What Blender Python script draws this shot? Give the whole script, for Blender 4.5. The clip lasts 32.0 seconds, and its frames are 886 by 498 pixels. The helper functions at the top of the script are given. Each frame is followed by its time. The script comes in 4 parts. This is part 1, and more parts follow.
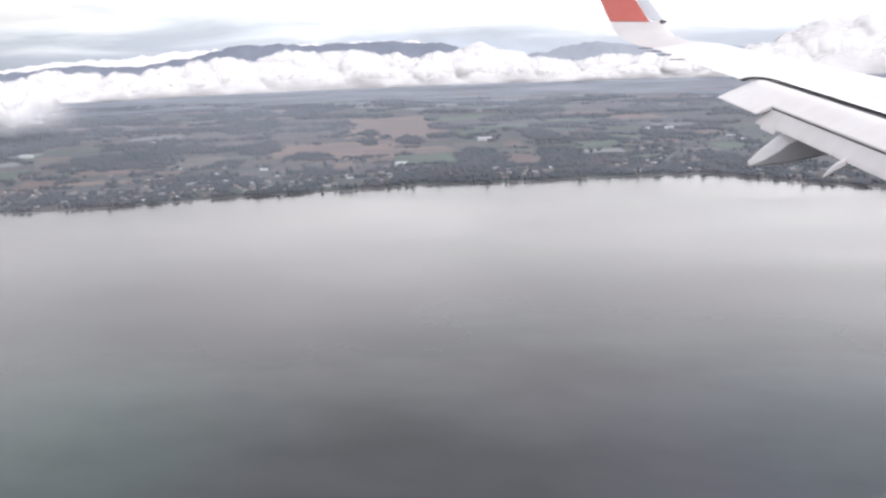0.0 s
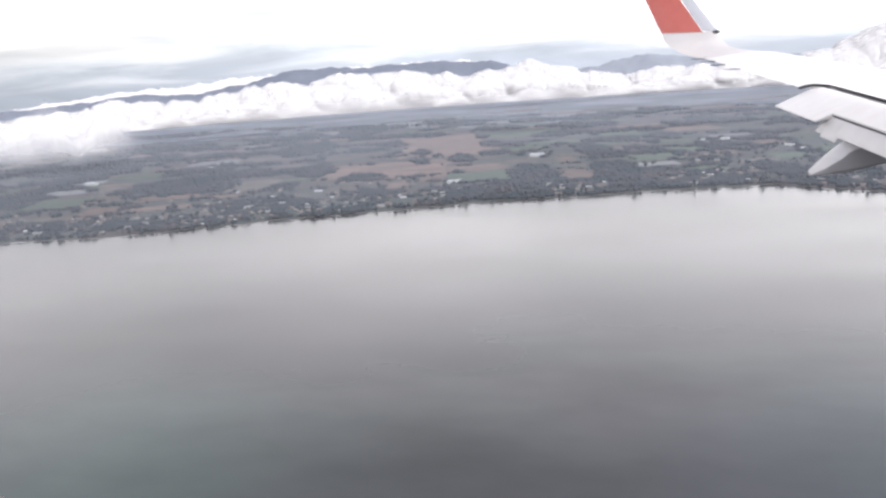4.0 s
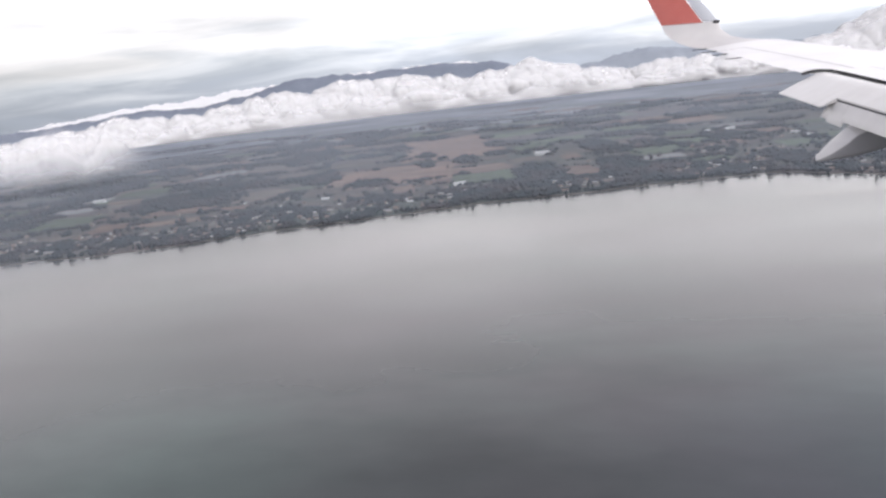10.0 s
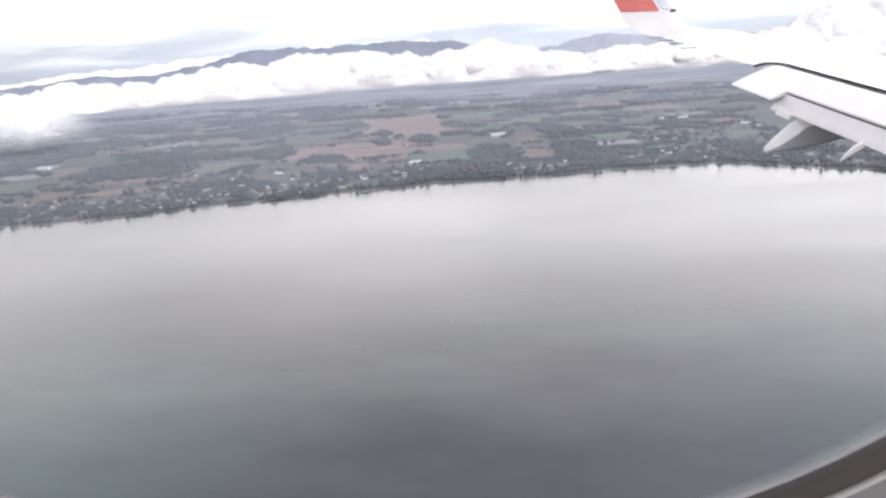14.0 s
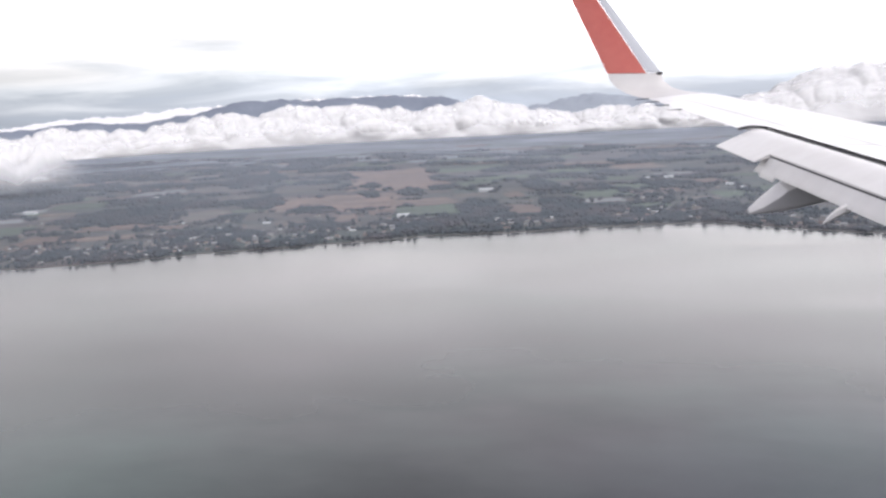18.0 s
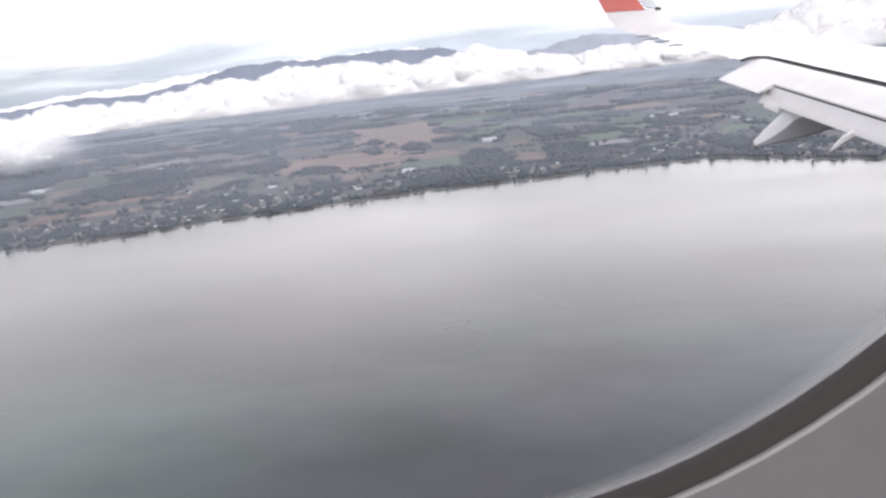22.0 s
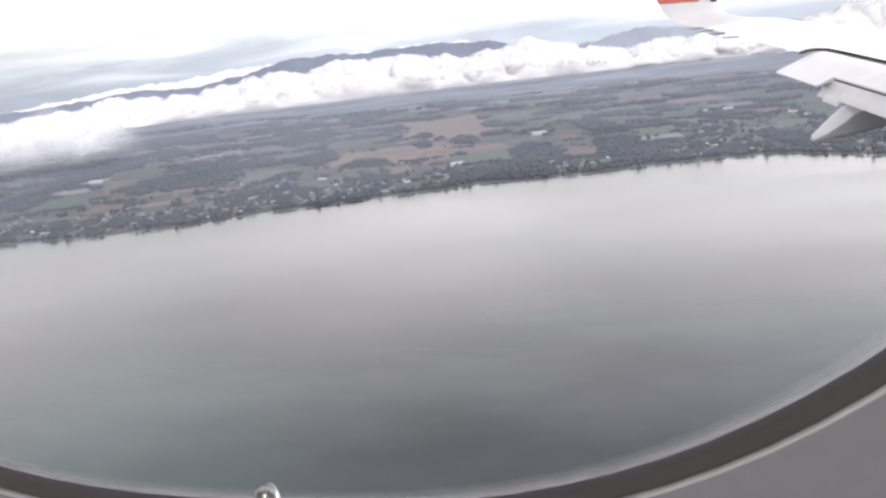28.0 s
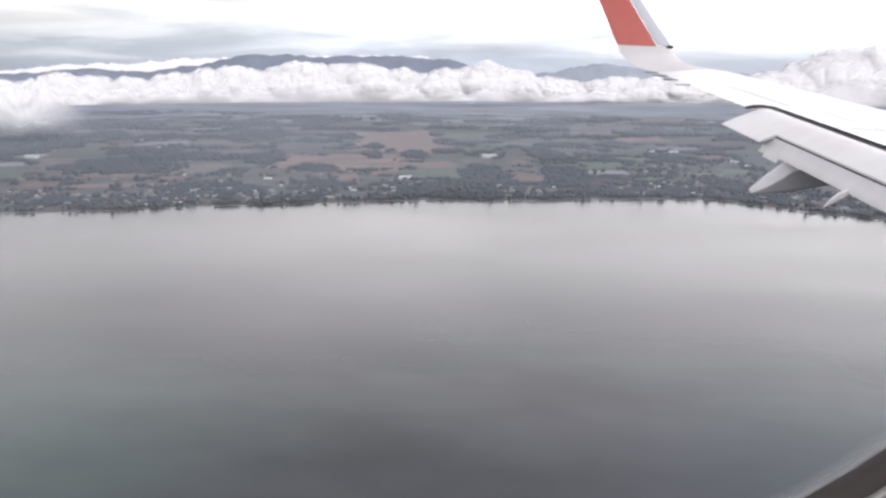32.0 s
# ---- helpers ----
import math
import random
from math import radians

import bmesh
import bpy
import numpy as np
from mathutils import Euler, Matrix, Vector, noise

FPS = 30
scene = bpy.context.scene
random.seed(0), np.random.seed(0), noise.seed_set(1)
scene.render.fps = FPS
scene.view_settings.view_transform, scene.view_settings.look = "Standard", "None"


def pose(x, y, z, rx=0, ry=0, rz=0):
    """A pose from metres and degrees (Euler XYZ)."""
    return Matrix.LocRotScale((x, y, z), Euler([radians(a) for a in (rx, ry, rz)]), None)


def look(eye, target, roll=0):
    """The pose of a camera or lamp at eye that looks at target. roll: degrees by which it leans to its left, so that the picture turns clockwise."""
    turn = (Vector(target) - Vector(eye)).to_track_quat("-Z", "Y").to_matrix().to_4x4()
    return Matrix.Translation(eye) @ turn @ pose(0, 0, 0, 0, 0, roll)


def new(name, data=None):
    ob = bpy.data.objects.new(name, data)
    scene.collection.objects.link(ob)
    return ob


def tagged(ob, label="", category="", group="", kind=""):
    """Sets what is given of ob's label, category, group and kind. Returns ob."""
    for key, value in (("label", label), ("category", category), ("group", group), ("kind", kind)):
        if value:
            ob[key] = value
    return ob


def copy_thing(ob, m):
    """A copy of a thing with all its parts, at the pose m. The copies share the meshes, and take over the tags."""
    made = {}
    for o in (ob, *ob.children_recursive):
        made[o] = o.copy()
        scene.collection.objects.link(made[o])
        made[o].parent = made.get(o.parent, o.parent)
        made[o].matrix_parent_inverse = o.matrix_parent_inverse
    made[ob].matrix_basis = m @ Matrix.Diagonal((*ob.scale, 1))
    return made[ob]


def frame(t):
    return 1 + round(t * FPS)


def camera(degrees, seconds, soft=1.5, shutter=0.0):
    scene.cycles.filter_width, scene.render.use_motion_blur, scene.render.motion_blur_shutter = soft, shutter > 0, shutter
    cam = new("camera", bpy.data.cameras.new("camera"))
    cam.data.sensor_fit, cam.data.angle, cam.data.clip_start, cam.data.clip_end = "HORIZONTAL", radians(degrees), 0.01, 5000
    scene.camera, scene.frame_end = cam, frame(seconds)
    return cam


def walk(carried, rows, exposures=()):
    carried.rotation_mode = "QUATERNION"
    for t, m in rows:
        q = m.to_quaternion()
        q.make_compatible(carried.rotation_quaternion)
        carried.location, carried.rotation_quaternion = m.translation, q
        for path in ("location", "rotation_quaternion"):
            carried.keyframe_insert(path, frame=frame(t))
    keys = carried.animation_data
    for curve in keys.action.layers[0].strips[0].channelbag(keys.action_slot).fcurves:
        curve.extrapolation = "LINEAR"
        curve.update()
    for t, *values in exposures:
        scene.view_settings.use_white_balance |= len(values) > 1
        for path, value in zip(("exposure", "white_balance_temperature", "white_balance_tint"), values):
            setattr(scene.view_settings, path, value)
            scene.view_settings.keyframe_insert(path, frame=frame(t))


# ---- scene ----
cam = camera(57.0, 32.0, soft=2.5)

# seconds, eye's shift along the cabin wall and up, heading, tilt, lean
EYE_Z = 180.0
ROWS = [
    (0, -0.0154, 0.0168, 13.34, -13.87, -2.19), (0.5, -0.0154, 0.0128, 13.45, -15.12, -2.78), (1, -0.0154, 0.0128, 13.30, -15.73, -3.37),
    (1.5, -0.0138, 0.0122, 13.38, -15.68, -4.15), (2, -0.0123, 0.0116, 14.69, -16.78, -3.17), (2.5, -0.0126, 0.0125, 15.66, -16.45, -1.44),
    (3, -0.0128, 0.0140, 16.68, -13.02, -4.07), (3.5, -0.0131, 0.0140, 17.27, -13.01, -4.39), (4, -0.0134, 0.0140, 17.15, -12.42, -4.11),
    (4.5, -0.0136, 0.0130, 18.84, -9.54, -5.81), (6.5, -0.0147, 0.0109, 22.98, -9.68, -5.64), (7, -0.0150, 0.0108, 22.29, -9.75, -5.57),
    (7.5, -0.0145, 0.0109, 20.07, -9.78, -6.17), (8, -0.0139, 0.0135, 19.52, -10.25, -6.33), (8.5, -0.0134, 0.0135, 18.59, -12.47, -6.08),
    (9, -0.0129, 0.0135, 18.73, -12.16, -6.22), (9.5, -0.0123, 0.0135, 18.59, -12.30, -6.23), (10, -0.0118, 0.0135, 17.78, -12.20, -6.73),
    (10.5, -0.0113, 0.0135, 17.26, -14.71, -6.30), (11, -0.0107, 0.0110, 16.73, -15.53, -5.55), (11.5, -0.0102, 0.0110, 16.87, -15.05, -6.52),
    (12, -0.0104, 0.0093, 16.22, -14.79, -6.47), (12.5, -0.0106, 0.0094, 15.26, -14.71, -5.84), (13, -0.0109, 0.0096, 15.14, -14.31, -5.56),
    (13.5, -0.0103, 0.0100, 14.84, -13.89, -4.92), (15.5, -0.0083, 0.0114, 14.14, -14.08, -3.43), (16, -0.0077, 0.0118, 13.92, -13.81, -3.25),
    (16.5, -0.0080, 0.0135, 13.62, -13.59, -2.83), (17, -0.0083, 0.0160, 13.73, -11.62, -2.52), (17.5, -0.0085, 0.0160, 13.21, -9.79, -2.97),
    (18, -0.0088, 0.0150, 13.36, -10.28, -2.86), (18.5, -0.0091, 0.0120, 14.18, -10.93, -3.36), (19, -0.0093, 0.0088, 15.32, -14.19, -3.05),
    (19.5, -0.0056, 0.0082, 14.53, -13.96, -4.41), (20, -0.0018, 0.0076, 16.47, -14.06, -5.14), (20.5, 0.0000, 0.0074, 15.39, -14.03, -4.78),
    (21, 0.0018, 0.0071, 14.88, -13.92, -5.61), (21.5, 0.0019, 0.0074, 14.23, -13.51, -5.89), (22, 0.0020, 0.0077, 14.26, -13.51, -6.66),
    (22.5, 0.0021, 0.0080, 15.03, -13.65, -6.77), (23, 0.0023, 0.0084, 14.10, -13.39, -6.35), (23.5, 0.0010, 0.0075, 15.09, -13.01, -5.68),
    (24, -0.0003, 0.0066, 15.13, -12.91, -5.69), (24.5, -0.0012, 0.0066, 16.23, -12.93, -6.79), (25, -0.0021, 0.0065, 16.27, -13.25, -6.41),
    (25.5, -0.0010, 0.0056, 15.96, -13.39, -6.33), (27.5, 0.0034, 0.0020, 18.13, -14.29, -7.48), (28, 0.0012, 0.0031, 17.73, -13.58, -6.73),
    (28.5, -0.0030, 0.0070, 16.24, -10.80, -5.32), (29, -0.0080, 0.0140, 15.74, -8.90, -2.18), (29.5, -0.0080, 0.0160, 15.90, -10.04, 0.75),
    (30, -0.0080, 0.0160, 17.38, -9.27, -0.52), (30.5, -0.0020, 0.0140, 18.19, -10.47, -0.05), (31, 0.0042, 0.0111, 16.12, -12.38, -0.29),
    (31.5, 0.0029, 0.0144, 13.49, -13.66, -0.01), (32, 0.0015, 0.0177, 13.38, -12.78, -0.01),
]


def carried_pose(t, dx, dz, yaw, tilt, lean):
    a, b = radians(yaw), radians(tilt)
    eye = Vector((dx, 0, EYE_Z + dz))
    return t, look(eye, eye + Vector((-math.sin(a) * math.cos(b), math.cos(a) * math.cos(b), math.sin(b))), lean)


EXPOSURES = [(0, 0.45), (1, 0.42), (2, 0.62), (3, 0.6), (4, 0.45), (5, 0.03), (7, -0.24), (8, -0.08), (9, -0.04), (10, 0.14), (11, 0.38), (12, 0.6), (13, 0.64), (16, 0.6), (17, 0.55), (18, 0.28),
             (19, 0.15), (20, 0.38), (21, 0.48), (22, 0.55), (24, 0.53), (25, 0.4), (28, 0.5), (29, 0.38), (30, 0.12), (31, -0.03), (32, 0.28)]
walk(cam, [carried_pose(*r) for r in ROWS], EXPOSURES)

# ---- sky and sun ----
world = bpy.data.worlds.new("overcast_sky")
scene.world = world
world.use_nodes = True
wn, wl = world.node_tree.nodes, world.node_tree.links
wn.clear()


def wnode(kind, **values):
    n = wn.new(kind)
    for k, v in values.items():
        n.inputs[k].default_value = v
    return n


def ramp_of(nodes, stops, mode="LINEAR"):
    n = nodes.new("ShaderNodeValToRGB")
    n.color_ramp.interpolation = mode
    while len(n.color_ramp.elements) < len(stops):
        n.color_ramp.elements.new(0.5)
    for e, (p, c) in zip(n.color_ramp.elements, stops):
        e.position, e.color = p, (*c, 1)
    return n


co = wn.new("ShaderNodeTexCoord")
sep = wn.new("ShaderNodeSeparateXYZ")
wl.new(co.outputs["Generated"], sep.inputs[0])
# cloud streaks: noise squeezed in height
mp = wn.new("ShaderNodeMapping")
mp.inputs["Scale"].default_value = (3.0, 3.0, 26.0)
wl.new(co.outputs["Generated"], mp.inputs[0])
nz = wnode("ShaderNodeTexNoise", Scale=1.6, Detail=6.0, Roughness=0.55, Distortion=0.4)
wl.new(mp.outputs[0], nz.inputs["Vector"])
shift = wn.new("ShaderNodeMath")
shift.operation = "MULTIPLY_ADD"
shift.inputs[1].default_value = 0.11
wl.new(nz.outputs["Fac"], shift.inputs[0])
wl.new(sep.outputs["Z"], shift.inputs[2])
half = wn.new("ShaderNodeMath")
half.operation = "MULTIPLY_ADD"
half.inputs[1].default_value, half.inputs[2].default_value = 1.0, 0.445
wl.new(shift.outputs[0], half.inputs[0])
# 0.5 is the horizon: slate haze low down, bright cloud deck above it, greyer overhead
deck = ramp_of(wn, [(0.40, (0.745, 0.81, 0.97)), (0.50, (0.725, 0.80, 0.97)), (0.53, (0.855, 0.89, 0.99)), (0.57, (1.015, 0.98, 1.01)), (0.75, (1.03, 0.98, 0.985)), (0.86, (1.0, 0.95, 1.0)), (1.0, (0.965, 0.93, 1.04))])
wl.new(half.outputs[0], deck.inputs[0])
gain = ramp_of(wn, [(0.0, (0.17,) * 3), (0.505, (0.15,) * 3), (0.535, (0.22,) * 3), (0.575, (0.30,) * 3), (0.61, (0.41,) * 3), (0.65, (0.72,) * 3), (0.70, (0.48,) * 3), (0.76, (0.4,) * 3), (0.84, (0.31,) * 3), (0.92, (0.175,) * 3), (1.0, (0.115,) * 3)])
wl.new(half.outputs[0], gain.inputs[0])
mul = wn.new("ShaderNodeMix")
mul.data_type, mul.blend_type = "RGBA", "MULTIPLY"
mul.inputs["Factor"].default_value = 1
wl.new(deck.outputs[0], mul.inputs["A"])
wl.new(gain.outputs[0], mul.inputs["B"])
sky = wn.new("ShaderNodeTexSky")
sky.sky_type, sky.sun_disc = "NISHITA", False
sky.sun_elevation, sky.sun_rotation = radians(48), radians(60)
bg_deck, bg_sky = wnode("ShaderNodeBackground", Strength=3.9), wnode("ShaderNodeBackground", Strength=0.02)
wl.new(mul.outputs["Result"], bg_deck.inputs["Color"])
# low down the deck is thinner, and so brighter, towards the front
lowness = wnode("ShaderNodeMapRange")
for k, q in (("From Min", 0.08), ("From Max", 0.36), ("To Min", 3.4), ("To Max", 0.7)):
    lowness.inputs[k].default_value = q
wl.new(sep.outputs["Z"], lowness.inputs["Value"])
fore = wn.new("ShaderNodeMath")
fore.operation = "MULTIPLY_ADD"
fore.inputs[2].default_value = 5.0
wl.new(sep.outputs["X"], fore.inputs[0])
wl.new(lowness.outputs[0], fore.inputs[1])
mp2 = wn.new("ShaderNodeMapping")
mp2.inputs["Scale"].default_value = (2.2, 2.2, 15.0)
mp2.inputs["Location"].default_value = (3.1, 0.7, 0.4)
wl.new(co.outputs["Generated"], mp2.inputs[0])
nz2 = wnode("ShaderNodeTexNoise", Scale=1.3, Detail=5.0, Roughness=0.5, Distortion=0.5)
wl.new(mp2.outputs[0], nz2.inputs["Vector"])
patch = wnode("ShaderNodeMapRange")
for k, q in (("From Min", 0.34), ("From Max", 0.62), ("To Min", 0.66), ("To Max", 1.12)):
    patch.inputs[k].default_value = q
wl.new(nz2.outputs["Fac"], patch.inputs["Value"])
thick_deck = wn.new("ShaderNodeMath")
thick_deck.operation = "MULTIPLY"
wl.new(fore.outputs[0], thick_deck.inputs[0])
wl.new(patch.outputs[0], thick_deck.inputs[1])
wl.new(thick_deck.outputs[0], bg_deck.inputs["Strength"])
wl.new(sky.outputs[0], bg_sky.inputs["Color"])
both = wn.new("ShaderNodeAddShader")
wl.new(bg_deck.outputs[0], both.inputs[0])
wl.new(bg_sky.outputs[0], both.inputs[1])
wo = wn.new("ShaderNodeOutputWorld")
wl.new(both.outputs[0], wo.inputs["Surface"])

sun = new("sun", bpy.data.lights.new("sun", "SUN"))
sun.data.energy, sun.data.angle, sun.data.color = 1.25, radians(14), (1.0, 0.97, 0.92)
sun.matrix_basis = look((0, 0, 400), (-60, 30, 310))
# unseen fill lamp added inside the closed cabin to brighten the window panel
cabin_fill = new("cabin_fill_lamp", bpy.data.lights.new("cabin_fill_lamp", "AREA"))
cabin_fill.data.shape, cabin_fill.data.size, cabin_fill.data.size_y = "RECTANGLE", 1.2, 0.4
cabin_fill.data.energy, cabin_fill.data.color = 31, (1, 0.98, 0.97)
cabin_fill.matrix_basis = look((0.0, -2.96, EYE_Z + 0.2), (0.0, 0.0, EYE_Z - 0.1))


# ---- materials ----
def mat(name, color, rough=0.7, vary=0.25, scale=5.0, color2=None, bump=0.0, metal=0.0, island=0.0, per_object=0.0, stretch=(1, 1, 1), fine=6.0, spec=0.5, coat=0.0):
    """A surface with large and fine variation; vary is the share of color2 (by default a darker tone) that the noise brings in."""
    m = bpy.data.materials.new(name)
    m.use_nodes = True
    n, l = m.node_tree.nodes, m.node_tree.links
    b = n["Principled BSDF"]
    b.inputs["Roughness"].default_value, b.inputs["Metallic"].default_value = rough, metal
    b.inputs["Specular IOR Level"].default_value = spec
    b.inputs["Coat Weight"].default_value = coat
    tc = n.new("ShaderNodeTexCoord")
    mpn = n.new("ShaderNodeMapping")
    mpn.inputs["Scale"].default_value = stretch
    geo = n.new("ShaderNodeNewGeometry")
    l.new(geo.outputs["Position"], mpn.inputs[0])
    big, small = n.new("ShaderNodeTexNoise"), n.new("ShaderNodeTexNoise")
    big.inputs["Scale"].default_value, small.inputs["Scale"].default_value = scale, scale * fine
    big.inputs["Detail"].default_value, small.inputs["Detail"].default_value = 4, 5
    for t in (big, small):
        l.new(mpn.outputs[0], t.inputs["Vector"])
    mix = n.new("ShaderNodeMath")
    mix.operation = "MULTIPLY_ADD"
    mix.inputs[1].default_value = 0.6
    l.new(small.outputs["Fac"], mix.inputs[0])
    l.new(big.outputs["Fac"], mix.inputs[2])
    rng = n.new("ShaderNodeMapRange")
    rng.inputs["From Min"].default_value, rng.inputs["From Max"].default_value = 0.5, 1.1
    rng.inputs["To Max"].default_value = vary * 2
    l.new(mix.outputs[0], rng.inputs["Value"])
    cm = n.new("ShaderNodeMix")
    cm.data_type = "RGBA"
    cm.inputs["A"].default_value = (*color, 1)
    cm.inputs["B"].default_value = (*(color2 or [c * 0.45 for c in color]), 1)
    l.new(rng.outputs[0], cm.inputs["Factor"])
    out = cm.outputs["Result"]
    if island or per_object:
        hs = n.new("ShaderNodeHueSaturation")
        vr = n.new("ShaderNodeMapRange")
        k = island or per_object
        vr.inputs["To Min"].default_value, vr.inputs["To Max"].default_value = 1 - k, 1 + k
        if island:
            l.new(geo.outputs["Random Per Island"], vr.inputs["Value"])
        else:
            l.new(n.new("ShaderNodeObjectInfo").outputs["Random"], vr.inputs["Value"])
        l.new(vr.outputs[0], hs.inputs["Value"])
        l.new(out, hs.inputs["Color"])
        out = hs.outputs[0]
    l.new(out, b.inputs["Base Color"])
    if bump:
        bp = n.new("ShaderNodeBump")
        bp.inputs["Strength"].default_value = min(1.0, bump * 2)
        bp.inputs["Distance"].default_value = bump
        l.new(mix.outputs[0], bp.inputs["Height"])
        l.new(bp.outputs[0], b.inputs["Normal"])
    return m


M_WATER = mat("lake_water", (0.010, 0.012, 0.014), 0.34, 0.55, 0.0032, (0.085, 0.086, 0.088), 0.0, stretch=(0.6, 1, 1), fine=3)
M_WATER.node_tree.nodes["Principled BSDF"].inputs["IOR"].default_value = 1.33
M_WATER.node_tree.nodes["Principled BSDF"].inputs["Specular IOR Level"].default_value = 0.46
M_LAND = mat("scrub_and_grass", (0.132, 0.116, 0.114), 0.95, 0.8, 0.011, (0.07, 0.081, 0.082), stretch=(0.45, 1, 1), fine=5)


def ripple(m):
    """Patches of ruffled and smooth water."""
    n, l = m.node_tree.nodes, m.node_tree.links
    geo, mpn, tex, rng = n.new("ShaderNodeNewGeometry"), n.new("ShaderNodeMapping"), n.new("ShaderNodeTexNoise"), n.new("ShaderNodeMapRange")
    mpn.inputs["Scale"].default_value = (0.0022, 0.0065, 1)
    mpn.inputs["Rotation"].default_value = (0, 0, 0.25)
    tex.inputs["Scale"].default_value, tex.inputs["Detail"].default_value, tex.inputs["Distortion"].default_value = 1.0, 5, 0.6
    rng.inputs["From Min"].default_value, rng.inputs["From Max"].default_value = 0.3, 0.7
    rng.inputs["To Min"].default_value, rng.inputs["To Max"].default_value = 0.22, 0.27
    l.new(geo.outputs["Position"], mpn.inputs[0])
    l.new(mpn.outputs[0], tex.inputs["Vector"])
    l.new(tex.outputs["Fac"], rng.inputs["Value"])
    l.new(rng.outputs[0], n["Principled BSDF"].inputs["Roughness"])


ripple(M_WATER)


def tint(m, a, b, size):
    """Broad drifts of another hue over the base colour."""
    n, l = m.node_tree.nodes, m.node_tree.links
    src = n["Principled BSDF"].inputs["Base Color"].links[0].from_socket
    geo, tex, ramp, mx = n.new("ShaderNodeNewGeometry"), n.new("ShaderNodeTexNoise"), ramp_of(n, [(0.38, a), (0.62, b)]), n.new("ShaderNodeMix")
    mx.data_type, mx.blend_type = "RGBA", "MULTIPLY"
    mx.inputs["Factor"].default_value = 1
    tex.inputs["Scale"].default_value, tex.inputs["Detail"].default_value = size, 3
    l.new(geo.outputs["Position"], tex.inputs["Vector"])
    l.new(tex.outputs["Fac"], ramp.inputs[0])
    l.new(src, mx.inputs["A"])
    l.new(ramp.outputs[0], mx.inputs["B"])
    l.new(mx.outputs["Result"], n["Principled BSDF"].inputs["Base Color"])


tint(M_WATER, (0.84, 1.0, 0.96), (1.0, 0.95, 1.0), 0.0045)


def window_cast(m, x, y, reach, hue):
    """A broad hue painted into the water round a point: the window's colour cast along with turbid water."""
    n, l = m.node_tree.nodes, m.node_tree.links
    src = n["Principled BSDF"].inputs["Base Color"].links[0].from_socket
    geo, far, rm, ramp, mx = n.new("ShaderNodeNewGeometry"), n.new("ShaderNodeVectorMath"), n.new("ShaderNodeMapRange"), ramp_of(n, [(0.0, hue), (1.0, (1, 1, 1))]), n.new("ShaderNodeMix")
    far.operation = "DISTANCE"
    far.inputs[1].default_value = (x, y, 0)
    mx.data_type, mx.blend_type = "RGBA", "MULTIPLY"
    mx.inputs["Factor"].default_value = 1
    rm.interpolation_type = "SMOOTHSTEP"
    rm.inputs["From Min"].default_value, rm.inputs["From Max"].default_value = reach * 0.1, reach
    l.new(geo.outputs["Position"], far.inputs[0])
    l.new(far.outputs["Value"], rm.inputs["Value"])
    l.new(rm.outputs[0], ramp.inputs[0])
    l.new(src, mx.inputs["A"])
    l.new(ramp.outputs[0], mx.inputs["B"])
    l.new(mx.outputs["Result"], n["Principled BSDF"].inputs["Base Color"])


window_cast(M_WATER, -340, 280, 270, (0.86, 1.12, 1.05))
window_cast(M_WATER, 130, 340, 230, (0.86, 1.04, 1.12))
tint(M_LAND, (1.12, 0.96, 0.97), (0.88, 1.04, 1.0), 0.0035)
# the far plain's paler, bluer colour has distance haze painted in
M_FAR = mat("far_hazed_plain", (0.25, 0.265, 0.29), 0.95, 0.6, 0.003, (0.15, 0.165, 0.185), stretch=(0.22, 1, 1), fine=4)
M_SAND = mat("shore_mud", (0.2, 0.19, 0.18), 0.9, 0.4, 0.05)
M_CANOPY = mat("tree_foliage", (0.112, 0.104, 0.112), 0.95, 0.8, 0.014, (0.064, 0.078, 0.088), island=0.06, spec=0.1)
M_TRUNK = mat("tree_bark", (0.09, 0.075, 0.06), 0.9, 0.3, 0.8)
# both mountain colours have distance haze put in: paled towards blue-grey
M_MOUNTAIN = mat("mountain_haze_tone", (0.215, 0.238, 0.29), 0.95, 0.5, 0.012, (0.175, 0.2, 0.25), fine=5, spec=0.1)
M_RANGE = mat("far_range_haze_tone", (0.33, 0.36, 0.41), 0.95, 0.4, 0.006, (0.28, 0.31, 0.36), spec=0.1)


